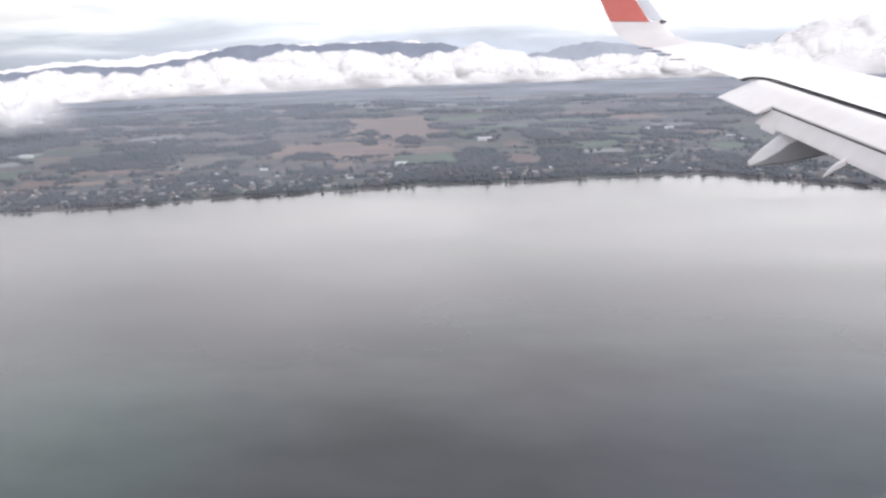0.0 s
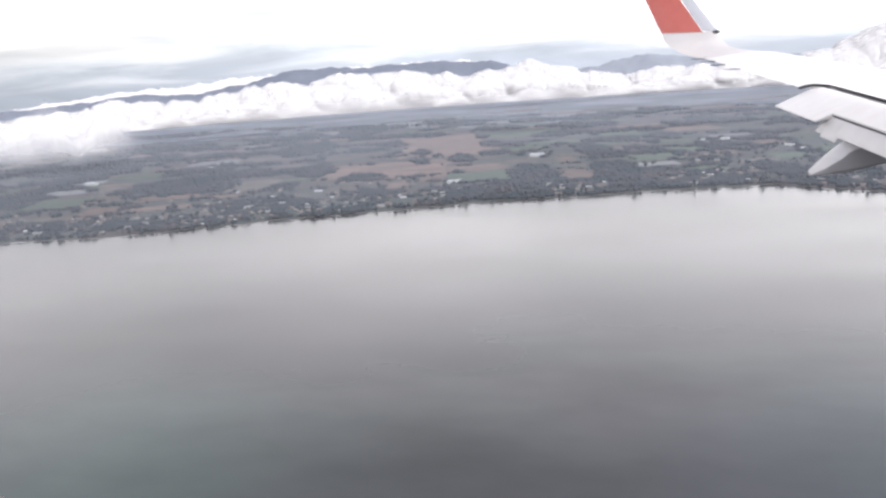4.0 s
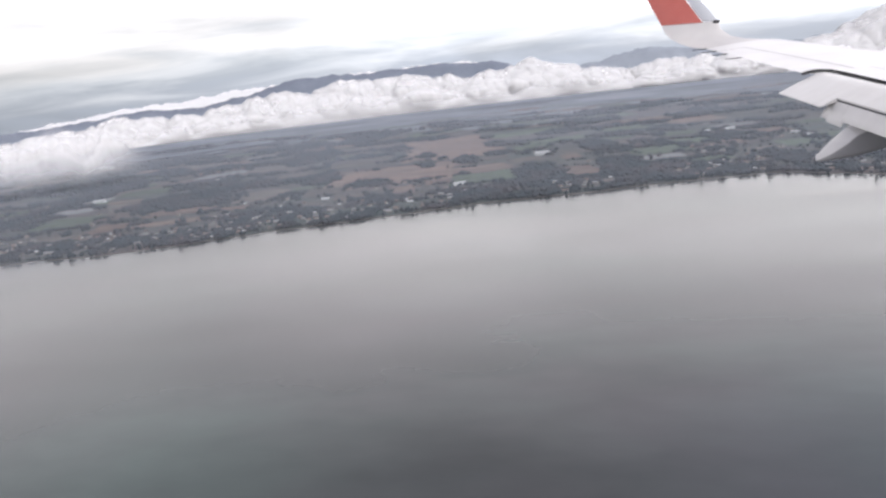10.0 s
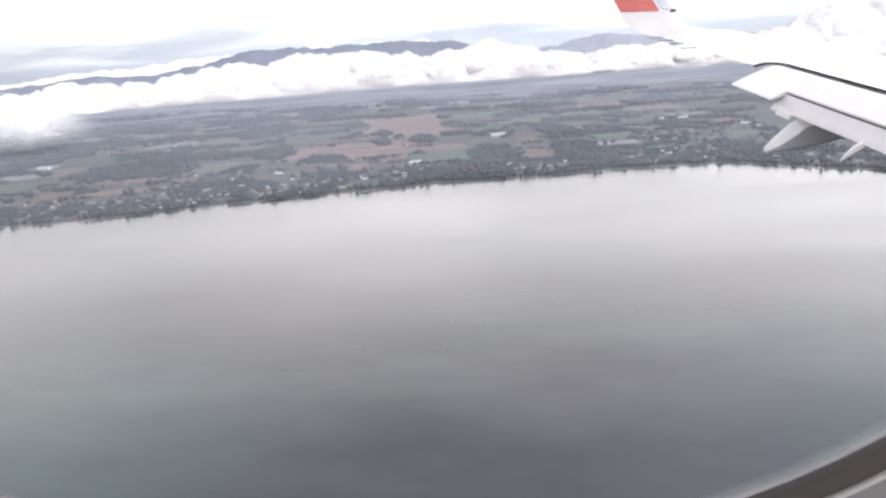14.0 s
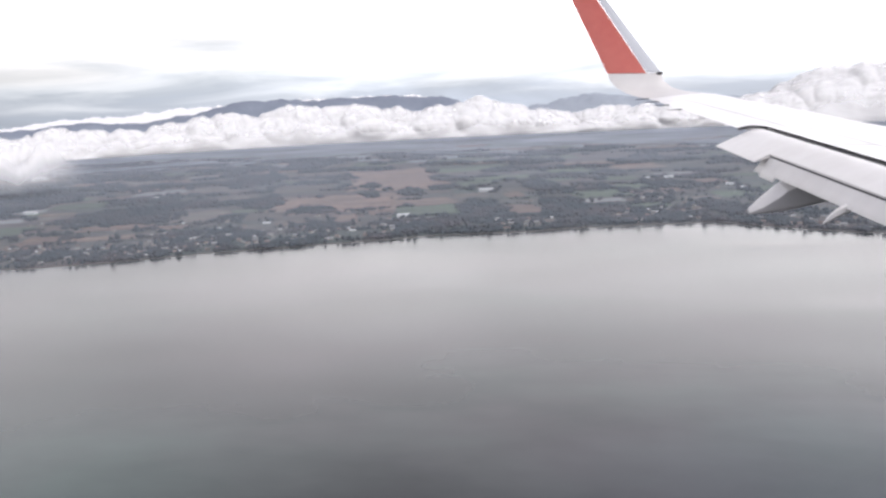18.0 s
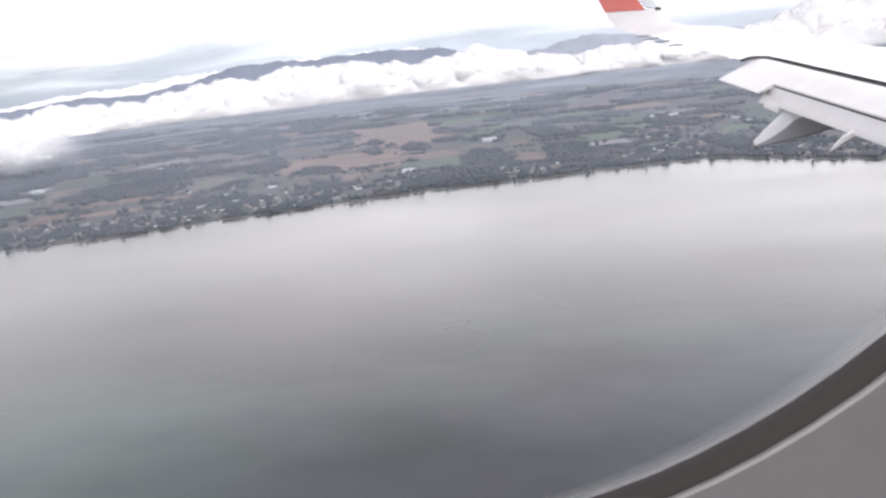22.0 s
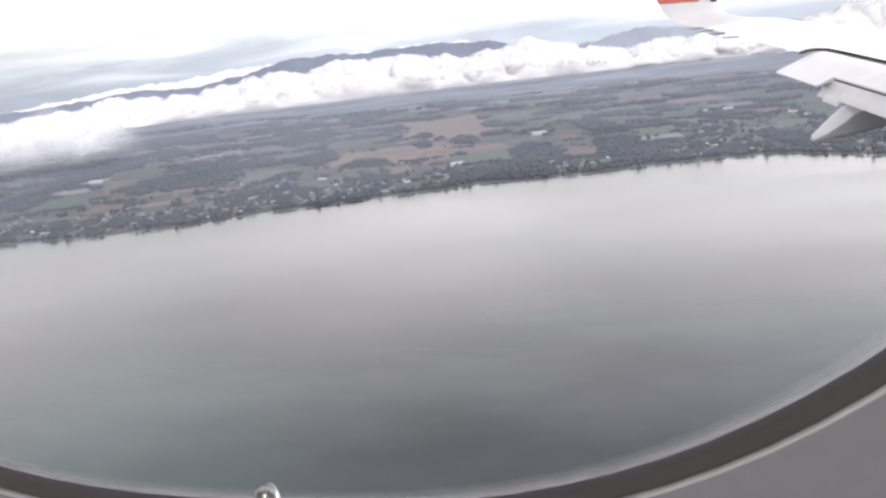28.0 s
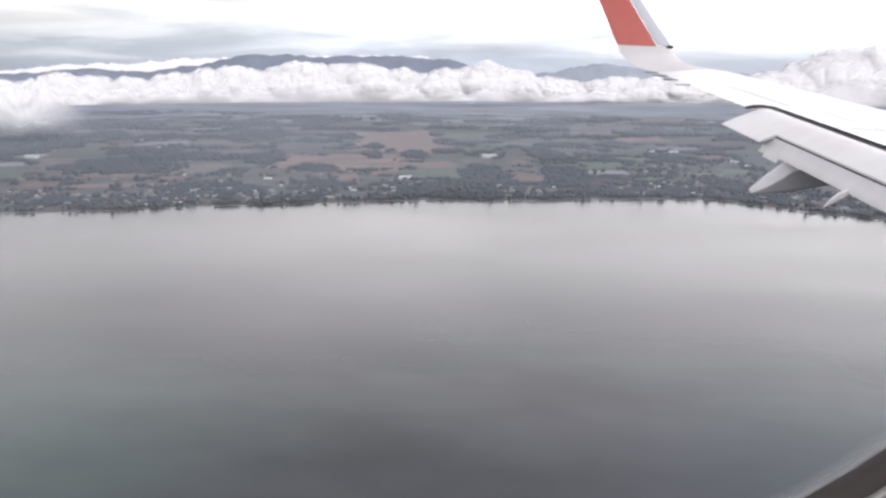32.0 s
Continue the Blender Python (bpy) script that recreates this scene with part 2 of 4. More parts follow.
def cloud_mat(name, cover, size=0.011, ragged=(0.34, 0.6, 0.3), blur=0.9):
    """Vapour that scatters light back and through; cover under 1 lets the view through, unevenly."""
    m = bpy.data.materials.new(name)
    m.use_nodes = True
    n, l = m.node_tree.nodes, m.node_tree.links
    n.remove(n["Principled BSDF"])
    dif, tra, mix = n.new("ShaderNodeBsdfDiffuse"), n.new("ShaderNodeBsdfTranslucent"), n.new("ShaderNodeMixShader")
    for s in (dif, tra):
        s.inputs["Color"].default_value = (0.96, 0.955, 0.965, 1)
    mix.inputs[0].default_value = 0.36
    # light wanders inside vapour: the lit side is blurred towards the sky
    geo0, soft_n, unit = n.new("ShaderNodeNewGeometry"), n.new("ShaderNodeMix"), n.new("ShaderNodeVectorMath")
    soft_n.data_type, unit.operation = "VECTOR", "NORMALIZE"
    soft_n.inputs["Factor"].default_value = blur
    soft_n.inputs["B"].default_value = (0.25, -0.4, 0.88)
    l.new(geo0.outputs["Normal"], soft_n.inputs["A"])
    l.new(soft_n.outputs["Result"], unit.inputs[0])
    l.new(unit.outputs[0], dif.inputs["Normal"])
    l.new(dif.outputs[0], mix.inputs[1])
    l.new(tra.outputs[0], mix.inputs[2])
    out = mix.outputs[0]
    if cover < 1:
        geo, tex, rng = n.new("ShaderNodeNewGeometry"), n.new("ShaderNodeTexNoise"), n.new("ShaderNodeMapRange")
        tex.inputs["Scale"].default_value, tex.inputs["Detail"].default_value, tex.inputs["Roughness"].default_value = size, 4, 0.5
        l.new(geo.outputs["Position"], tex.inputs["Vector"])
        rng.inputs["From Min"].default_value, rng.inputs["From Max"].default_value = ragged[:2]
        rng.inputs["To Min"].default_value, rng.inputs["To Max"].default_value = cover * ragged[2], cover
        l.new(tex.outputs["Fac"], rng.inputs["Value"])
        clear, veil = n.new("ShaderNodeBsdfTransparent"), n.new("ShaderNodeMixShader")
        # vapour thins out towards the rim of each sheet
        rim, thin = n.new("ShaderNodeAttribute"), n.new("ShaderNodeMath")
        rim.attribute_name, thin.operation = "vapour_share", "MULTIPLY"
        l.new(rng.outputs[0], thin.inputs[0])
        l.new(rim.outputs["Fac"], thin.inputs[1])
        l.new(thin.outputs[0], veil.inputs[0])
        l.new(clear.outputs[0], veil.inputs[1])
        l.new(out, veil.inputs[2])
        out = veil.outputs[0]
    l.new(out, n["Material Output"].inputs["Surface"])
    return m


M_CLOUD = cloud_mat("cloud_vapour", 0.995, 0.01, (0.0, 0.1, 1.0))
M_CUMULUS = cloud_mat("cumulus_vapour", 1.0, blur=0.94)
M_TOWER = cloud_mat("tower_vapour", 1.0, blur=0.975)
M_VEIL = cloud_mat("cloud_veil", 0.55, 0.009, (0.3, 0.65, 0.2))
M_RIM_GLOW = cloud_mat("rim_glow_film", 0.7, 120.0, (0.2, 0.6, 0.75))
M_WISP = cloud_mat("cloud_wisp", 0.6, 0.0045, (0.3, 0.6, 0.1))
FIELDS = [mat("field_stubble", (0.24, 0.17, 0.145), 0.95, 0.7, 0.03, (0.14, 0.115, 0.108), stretch=(0.4, 1, 1), per_object=0.18),
          mat("field_rice", (0.1, 0.142, 0.096), 0.95, 0.6, 0.03, (0.074, 0.093, 0.08), stretch=(0.4, 1, 1), per_object=0.2),
          mat("field_fallow", (0.165, 0.142, 0.13), 0.95, 0.7, 0.03, (0.095, 0.096, 0.094), stretch=(0.4, 1, 1), per_object=0.2),
          mat("field_flooded", (0.18, 0.183, 0.19), 0.7, 0.4, 0.02, (0.17, 0.18, 0.19), stretch=(0.4, 1, 1), per_object=0.2)]
M_WHITE_WALL = mat("house_plaster", (0.3, 0.29, 0.28), 0.85, 0.3, 0.2, per_object=0.3)
M_ROOF = [mat("roof_sheet", (0.27, 0.272, 0.28), 0.55, 0.35, 0.3, per_object=0.4), mat("roof_tile", (0.24, 0.185, 0.17), 0.8, 0.35, 0.3, per_object=0.25)]
M_WAREHOUSE = mat("white_metal_roof", (0.58, 0.60, 0.61), 0.5, 0.2, 0.1)
M_WING = mat("wing_paint", (0.8, 0.795, 0.8), 0.5, 0.35, 1.3, (0.66, 0.65, 0.65), stretch=(0.3, 1.4, 0.4), fine=6, coat=0.05)
M_FLAP = mat("flap_paint", (0.8, 0.79, 0.785), 0.42, 0.5, 1.1, (0.66, 0.645, 0.63), stretch=(0.5, 1, 0.5), fine=5)
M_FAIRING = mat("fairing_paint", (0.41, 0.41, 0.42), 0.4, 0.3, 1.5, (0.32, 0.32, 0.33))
# a greyer wing white: the root bend's shade is put into the colour
M_ROOT = mat("winglet_root_shade", (0.62, 0.605, 0.605), 0.5, 0.35, 1.3, (0.54, 0.525, 0.525))
M_NOSE = mat("leading_edge_metal", (0.47, 0.49, 0.53), 0.5, 0.25, 1.5, (0.4, 0.41, 0.45))
# near-black for small dark fittings and for strips that paint shade into wing gaps
M_GAP = mat("gap_shade_and_fittings", (0.05, 0.05, 0.052), 0.6, 0.3, 3.0)
M_COVE = mat("cove_grey", (0.5, 0.5, 0.505), 0.6, 0.3, 3.0)
M_SEAM = mat("panel_seam", (0.34, 0.335, 0.34), 0.6, 0.3, 3.0)
# the red's lighter and darker drifts paint in soft reflections
M_RED = mat("winglet_red", (0.5, 0.115, 0.092), 0.4, 0.5, 1.1, (0.42, 0.075, 0.06), coat=0.25)
M_DARK = mat("dark_rubber", (0.115, 0.1, 0.1), 0.8, 0.3, 60, (0.085, 0.074, 0.075))
M_BEAD = mat("pale_trim", (0.72, 0.7, 0.71), 0.5, 0.15, 60)
M_PANEL = mat("cabin_panel", (0.35, 0.333, 0.355), 0.6, 0.3, 60, (0.275, 0.26, 0.28), bump=0.0005, fine=9, stretch=(1, 1, 0.5))
M_CABIN = mat("cabin_lining", (0.5, 0.49, 0.48), 0.8, 0.2, 3)
M_STEEL = mat("brushed_metal", (0.62, 0.62, 0.60), 0.35, 0.2, 90, metal=0.8)


# ---- mesh helpers ----
def mesh_ob(name, verts, faces, material, parent=None, smooth=False):
    me = bpy.data.meshes.new(name)
    me.from_pydata([tuple(v) for v in verts], [], [tuple(int(i) for i in f) for f in faces])
    me.materials.append(material)
    if smooth:
        me.polygons.foreach_set("use_smooth", [True] * len(me.polygons))
    me.update()
    ob = new(name, me)
    ob.parent = parent
    return ob


def part(name, bm, material, parent, label="", smooth=False):
    me = bpy.data.meshes.new(name)
    bmesh.ops.recalc_face_normals(bm, faces=bm.faces[:])
    bm.to_mesh(me)
    bm.free()
    me.materials.append(material)
    if smooth:
        me.polygons.foreach_set("use_smooth", [True] * len(me.polygons))
    ob = new(name, me)
    ob.parent = parent
    if label:
        tagged(ob, label)
    return ob


def thing(name, label, category, group="", kind="", at=(0, 0, 0)):
    e = new(name)
    e.location = at
    return tagged(e, label, category, group, kind)


def ico(level):
    bm = bmesh.new()
    bmesh.ops.create_icosphere(bm, subdivisions=level, radius=1)
    v = np.array([x.co[:] for x in bm.verts])
    f = np.array([[q.index for q in x.verts] for x in bm.faces])
    bm.free()
    return v, f


ICO1 = ico(1)


def blobs(name, centres, sizes, material, base, rng, rough=0.25, parent=None, smooth=False):
    """Many lumpy balls in one mesh; sizes are their half axes."""
    bv, bf = base
    centres, sizes = np.asarray(centres, float), np.asarray(sizes, float)
    n = len(centres)
    lump = 1 + rough * rng.uniform(-1, 1, (n, len(bv), 1))
    v = (bv[None] * lump * sizes[:, None, :] + centres[:, None, :]).reshape(-1, 3)
    f = (bf[None] + (np.arange(n) * len(bv))[:, None, None]).reshape(-1, 3)
    me = bpy.data.meshes.new(name)
    me.vertices.add(len(v))
    me.vertices.foreach_set("co", v.ravel())
    me.loops.add(f.size)
    me.loops.foreach_set("vertex_index", f.ravel().astype(np.int32))
    me.polygons.add(len(f))
    me.polygons.foreach_set("loop_start", np.arange(0, f.size, 3, dtype=np.int32))
    if smooth:
        me.polygons.foreach_set("use_smooth", np.ones(len(f), bool))
    me.update(calc_edges=True)
    me.materials.append(material)
    ob = new(name, me)
    ob.parent = parent
    return ob


def curve_at(points, x):
    xs, ys = zip(*points)
    return np.interp(x, xs, ys)


# ---- lake, shore and plain ----
SHORE = [(-6000, 560), (-3000, 700), (-1400, 790), (-1000, 815), (-849, 828), (-816, 840), (-742, 846), (-692, 866), (-638, 889), (-585, 922), (-528, 952), (-464, 975), (-398, 1006), (-328, 1033),
         (-272, 1060), (-229, 1073), (-167, 1080), (-94, 1106), (-50, 1122), (23, 1136), (110, 1153), (148, 1120), (186, 1099), (219, 1074), (253, 1058), (400, 1010), (600, 975), (1500, 900), (4500, 800)]
LAND_Z = 1.5


def shore_y(x):
    return curve_at(SHORE, x) + 5 * noise.noise(Vector((x * 0.02, 3.1, 0))) + 3 * noise.noise(Vector((x * 0.11, 7.7, 0)))


def build_lake():
    s = 5200
    n = 24
    v = [(-s + 2 * s * i / n, -s + 2 * s * j / n, 0) for j in range(n + 1) for i in range(n + 1)]
    f = [(j * (n + 1) + i, j * (n + 1) + i + 1, (j + 1) * (n + 1) + i + 1, (j + 1) * (n + 1) + i) for j in range(n) for i in range(n)]
    tagged(mesh_ob("water", v, f, M_WATER), "calm grey lake water with a soft sheen", "lake", kind="structure")


def build_ground():
    xs = list(np.arange(-6000, -1300, 150)) + list(np.arange(-1300, 700, 6)) + list(np.arange(700, 4501, 150))
    offs = [(-14, -3), (-1, -0.4), (3, 0.7), (10, 1.2), (22, LAND_Z), (60, LAND_Z), (150, LAND_Z), (400, LAND_Z), (1000, LAND_Z), (1450, LAND_Z), (2600, LAND_Z), (4400, LAND_Z)]
    v, f = [], []
    for x in xs:
        y0 = shore_y(x)
        v += [(x, y0 + o + (260 * noise.noise(Vector((x * 0.003, 0, 5))) + 0.25 * abs(x + 400) if o == 1450 else 0), z) for o, z in offs]
    k = len(offs)
    for i in range(len(xs) - 1):
        f += [(i * k + j, (i + 1) * k + j, (i + 1) * k + j + 1, i * k + j + 1) for j in range(k - 1)]
    g = mesh_ob("ground", v, f, M_LAND)
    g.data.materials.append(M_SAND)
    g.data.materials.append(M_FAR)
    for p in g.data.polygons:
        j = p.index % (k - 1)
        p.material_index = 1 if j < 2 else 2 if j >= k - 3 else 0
    tagged(g, "flat farmland plain with scrub and a muddy lake shore", "plain", kind="structure")


build_lake()
build_ground()


def field(x, y, w, d, turn, m, rng):
    """One parcel with uneven edges, laid just above the plain."""
    n = 6
    ring = [(-1 + 2 * i / n, -1) for i in range(n)] + [(1, -1 + 2 * i / n) for i in range(n)] + [(1 - 2 * i / n, 1) for i in range(n)] + [(-1, 1 - 2 * i / n) for i in range(n)]
    c, s = math.cos(turn), math.sin(turn)
    lift = LAND_Z + 0.1 + rng.uniform(0, 0.4)
    v = []
    for a, b in ring:
        a, b = a * w / 2 + rng.uniform(-0.07, 0.07) * w, b * d / 2 + rng.uniform(-0.08, 0.08) * d
        v.append((x + a * c - b * s, y + a * s + b * c, lift))
    k = len(v)
    v += [(p[0], p[1], LAND_Z - 0.3) for p in v]
    f = [tuple(range(k))] + [(i, i + k, (i + 1) % k + k, (i + 1) % k) for i in range(k)]
    ob = mesh_ob("field", v, f, FIELDS[m])
    words = ("brown stubble field on the plain", "green crop field on the plain", "olive fallow field on the plain", "pale wet paddy field on the plain")
    return tagged(ob, words[m], "field", "fields of the plain", "structure")


# the parcels that stand out: centre, width, depth, turn, kind
PARCELS = [
    (-538, 1432, 231, 250, 0.32, 0), (-387, 1417, 153, 90, 0.32, 0), (-569, 1900, 206, 520, 0.34, 0), (-334, 1309, 112, 135, 0.32, 1), (-449, 1226, 39, 100, 0.32, 0), (-173, 1297, 56, 135, 0.32, 0),
    (-216, 1504, 35, 69, 0.32, 0), (-608, 1274, 63, 105, 0.32, 2), (-529, 1198, 53, 52, 0.32, 2), (-508, 2431, 205, 160, 0.36, 1), (-410, 2103, 192, 130, 0.35, 1), (-293, 1829, 153, 100, 0.34, 1),
    (-337, 1723, 109, 81, 0.33, 1), (-871, 1042, 59, 110, 0.31, 0), (-775, 1068, 110, 42, 0.31, 0), (-829, 1169, 110, 57, 0.32, 0), (-739, 1287, 88, 150, 0.32, 2), (-723, 1167, 54, 41, 0.32, 0),
    (-1025, 1124, 101, 130, 0.32, 1), (-899, 975, 65, 60, 0.31, 2), (-1064, 1687, 116, 127, 0.34, 3), (-57, 1492, 92, 110, 0.32, 1), (0, 1600, 75, 85, 0.32, 1), (97, 1818, 97, 89, 0.33, 3),
    (141, 1661, 66, 95, 0.32, 0), (68, 1536, 33, 56, 0.32, 0), (-127, 2169, 133, 101, 0.34, 0), (6, 2039, 124, 115, 0.34, 0), (-155, 1975, 95, 99, 0.34, 1), (-236, 2401, 149, 147, 0.35, 1),
    (164, 1451, 57, 84, 0.32, 1), (-33, 1760, 71, 76, 0.33, 1), (-951, 1721, 116, 160, 0.34, 2), (-720, 1708, 138, 150, 0.34, 2), (-826, 2043, 179, 164, 0.35, 2), (-816, 1543, 104, 90, 0.33, 2),
    (-1110, 1479, 127, 104, 0.33, 1), (-974, 1200, 76, 50, 0.32, 2), (-1121, 1262, 81, 72, 0.33, 3), (-413, 1300, 40, 58, 0.32, 0), (-306, 1520, 63, 60, 0.32, 2), (-141, 1657, 68, 81, 0.33, 2),
    (-69, 1336, 36, 52, 0.32, 2), (26, 1323, 62, 55, 0.31, 1), (106, 1394, 55, 53, 0.32, 2), (245, 1525, 80, 74, 0.32, 1), (210, 1298, 51, 49, 0.31, 2), (-480, 1149, 42, 40, 0.31, 0),
    (-388, 1142, 38, 34, 0.31, 2), (-675, 1011, 39, 38, 0.31, 2), (-124, 1174, 32, 33, 0.31, 2)]


def in_parcel(x, y, grow=1.0):
    for px, py, w, d, turn, _ in PARCELS:
        dx, dy = x - px, y - py
        if abs(dx) + abs(dy) < w + d:
            c, q = math.cos(turn), math.sin(turn)
            if abs(dx * c + dy * q) < w / 2 * grow and abs(dy * c - dx * q) < d / 2 * grow:
                return True
    return False


def build_fields():
    rng = random.Random(4)
    for row in PARCELS:
        field(*row, rng)
    y = 1190.0
    while y < 3300:
        d = rng.uniform(35, 90) * (y / 1300) ** 1.1
        x = -1.05 * y - 200 + rng.uniform(0, 100)
        while x < 0.36 * y:
            w = rng.uniform(45, 160) * (y / 1500)
            mid = (x + w / 2, y + d / 2)
            if y > shore_y(mid[0]) + 190 and rng.random() < 0.5 and not any(in_parcel(mid[0] + a * w / 2, mid[1] + b * d / 2, 1.1) for a, b in ((0, 0), (1, 0), (-1, 0), (0, 1), (0, -1))):
                field(*mid, w * 0.9, d * 0.8, rng.uniform(0.2, 0.4), rng.choice((0, 0, 0, 1, 1, 1, 2, 2, 2, 3)), rng)
            x += w
        y += d


build_fields()


# ---- mountains ----
def build_mountain(name, label, profile, r0, r1, a0, a1, material, seed, foot):
    na, nr = 420, 18
    v, f = [], []
    for i in range(na + 1):
        az = a0 + (a1 - a0) * i / na
        top = EYE_Z + math.tan(radians(curve_at(profile, az))) * (r0 + r1) / 2
        a = radians(az)
        for j in range(nr + 1):
            u = j / nr
            r = r0 + (r1 - r0) * u
            p = Vector((math.sin(a) * r, math.cos(a) * r, 0))
            h = max(0.0, 1 - abs(2 * u - 1) ** 1.4)
            gully = noise.fractal(p * 0.006 + Vector((seed, 0, 0)), 1.0, 2.0, 5)
            z = foot + (top - foot) * h * (1 + 0.22 * gully * (1 - h)) + 9.0 * gully * h + 8.0 * noise.fractal(p * 0.02 + Vector((seed, 5, 0)), 1.0, 2.0, 4) * h
            v.append((p.x, p.y, max(z, LAND_Z - 1)))
    k = nr + 1
    for i in range(na):
        f += [(i * k + j, (i + 1) * k + j, (i + 1) * k + j + 1, i * k + j + 1) for j in range(nr)]
    return tagged(mesh_ob(name, v, f, material, smooth=True), label, "mountain", kind="structure")


RIDGE = [(-60, -1.2), (-46, -0.75), (-41, -0.6), (-37, -0.28), (-34.5, -0.34), (-33, -0.5), (-30, -0.1), (-28, 0.35), (-26, 0.62), (-24, 0.65), (-22, 0.52), (-20, 0.58),
         (-16, 0.5), (-13, 0.3), (-11, -0.2), (-9.5, -0.8), (-7, -1.3), (0, -2.0), (24, -2.0)]
RANGE = [(-60, -1.5), (-16, -1.5), (-10, -1.0), (-7, -0.7), (-5, -0.35), (-2.7, 0.02), (-1, -0.2), (1, -0.5), (4, -0.8), (8, -0.5), (11, -0.1), (14, 0.1), (18, -0.3), (24, -0.8)]
build_mountain("mountain_ridge", "forested mountain ridge behind clouds, its blue-grey carrying distance haze", RIDGE, 4050, 4650, -60, 24, M_MOUNTAIN, 3.0, 0)
build_mountain("mountain_range", "distant mountain range, its pale blue carrying distance haze", RANGE, 4500, 4900, -60, 24, M_RANGE, 9.0, 0)


# ---- clouds ----
def mesh_np(name, v, f, material, parent=None, density=None):
    me = bpy.data.meshes.new(name)
    me.vertices.add(len(v))
    me.vertices.foreach_set("co", v.ravel())
    me.loops.add(f.size)
    me.loops.foreach_set("vertex_index", f.ravel().astype(np.int32))
    me.polygons.add(len(f))
    me.polygons.foreach_set("loop_start", np.arange(0, f.size, 3, dtype=np.int32))
    me.polygons.foreach_set("use_smooth", np.ones(len(f), bool))
    me.update(calc_edges=True)
    me.materials.append(material)
    at = me.attributes.new("vapour_share", "FLOAT", "POINT")
    at.data.foreach_set("value", np.ones(len(v), np.float32) if density is None else np.asarray(density, np.float32))
    ob = new(name, me)
    ob.parent = parent
    return ob


def build_cloud_bank():
    tops = [(-60, -1.5), (-41, -1.3), (-37.5, -0.75), (-35, -1.1), (-31.4, -0.65), (-27, -0.3), (-23.3, -0.05), (-18.4, -0.2), (-14.5, -0.5), (-10, -0.3), (-7.6, -0.6),
            (-5, -1.15), (-1, -0.95), (4, -1.2), (6, -0.9), (8, -0.2), (11, 0.65), (14, 1.05), (18, 0.9), (24, 0.5)]
    tops = [(a, t - (0.0 if a < -26 else 0.15 if a < 6 else 0.1)) for a, t in tops]

    far_tops = [(-44, -0.6), (-40, -0.25), (-37, 0.02), (-34, 0.1), (-31.5, 0.3), (-29.5, 0.44), (-28, 0.42), (-26.5, 0.1)]

    def curtain(swell, seed, step, dist, tops, a0, a1, foot):
        """A cloud's skin from its foot in front, over the crown, to its foot behind, with heaped rounded billows."""
        az = np.arange(a0, a1, step)
        nv = 46
        v = []
        for b in az:
            a = radians(b)
            crest = EYE_Z + math.tan(radians(curve_at(tops, b))) * dist + swell * (1.5 * noise.noise(Vector((b * 0.35, seed, 0))) + 1.2 * noise.noise(Vector((b * 0.9, seed, 0))) + 1.0 * abs(noise.noise(Vector((b * 1.7, seed, 5))))
                                                                                     + 0.7 * abs(noise.noise(Vector((b * 3.9, seed, 8)))) - 0.9)
            for k in range(nv):
                th = math.pi * 0.66 * k / (nv - 1)
                nr, nz_ = -math.cos(th), math.sin(th)
                r, z = dist + 70 * nr, foot + (crest - foot) * nz_ ** 0.75
                p = Vector((math.sin(a) * r, math.cos(a) * r, z))
                q = p + Vector((seed * 50, 0, 0))
                lump = 1.5 * abs(noise.noise(q / 90)) + 1.2 * abs(noise.noise(q / 42)) + 0.5 * abs(noise.noise(q / 20)) - 0.6
                d = swell * lump * min(1.0, 0.1 + nz_ ** 2)
                rr = r + nr * d
                v.append((math.sin(a) * rr, math.cos(a) * rr, max(z + nz_ * d, 4.0)))
        i, k = np.meshgrid(np.arange(len(az) - 1), np.arange(nv - 1), indexing="ij")
        o = (i * nv + k).ravel()
        quads = np.stack([o, o + nv, o + nv + 1, o + 1], 1)
        return np.array(v), np.concatenate([quads[:, :3], quads[:, [0, 2, 3]]])

    # the bank: a slope of shallow rounded puffs of three sizes on a flat base
    dist, base_z, nv = 3800.0, 13.0, 64

    def puff(p, size):
        """A field of touching domes: 1 at their middles, 0 in the creases."""
        near = noise.voronoi(p / size)[0]
        return math.sqrt(max(0.0, 1 - (near[0] / 0.9) ** 2)) * min(1.0, 0.72 + 1.1 * (near[1] - near[0]))

    def bank(az, grow, deep=135, lumps=((44, 130), (14, 62), (3.5, 32)), heave=1.0):
        v = []
        for b in az:
            a = radians(b)
            crest = EYE_Z + math.tan(radians(curve_at(tops, b))) * dist - 26 * heave + 24 * heave * noise.noise(Vector((b * 0.5, 1.0, 0))) + 13 * noise.noise(Vector((b * 1.1, 4.0, 0))) + 26 * math.exp(-((b + 10.5) / 1.6) ** 2)
            for k in range(nv):
                u = min(1.0, k / (nv - 8))
                back = max(0, k - (nv - 8))
                r, z = dist - 95 + deep * u ** 1.3 + 9 * back, base_z + (crest - base_z) * u ** 0.9 - 5 * back
                p = Vector((math.sin(a) * r, math.cos(a) * r, z))
                d = (sum(h * puff(p + Vector((9, 50, 3)) * n, size) for n, (h, size) in enumerate(lumps)) + 14 * noise.noise(p / 170)) * min(1.0, 2.6 * u) + grow
                up = 0.25 + 0.55 * u
                rr = r - d * (1.05 - 0.7 * u)
                v.append((math.sin(a) * rr, math.cos(a) * rr, max(z + d * up, base_z + 2.5 * noise.noise(p / 70))))
        i, k = np.meshgrid(np.arange(len(az) - 1), np.arange(nv - 1), indexing="ij")
        o = (i * nv + k).ravel()
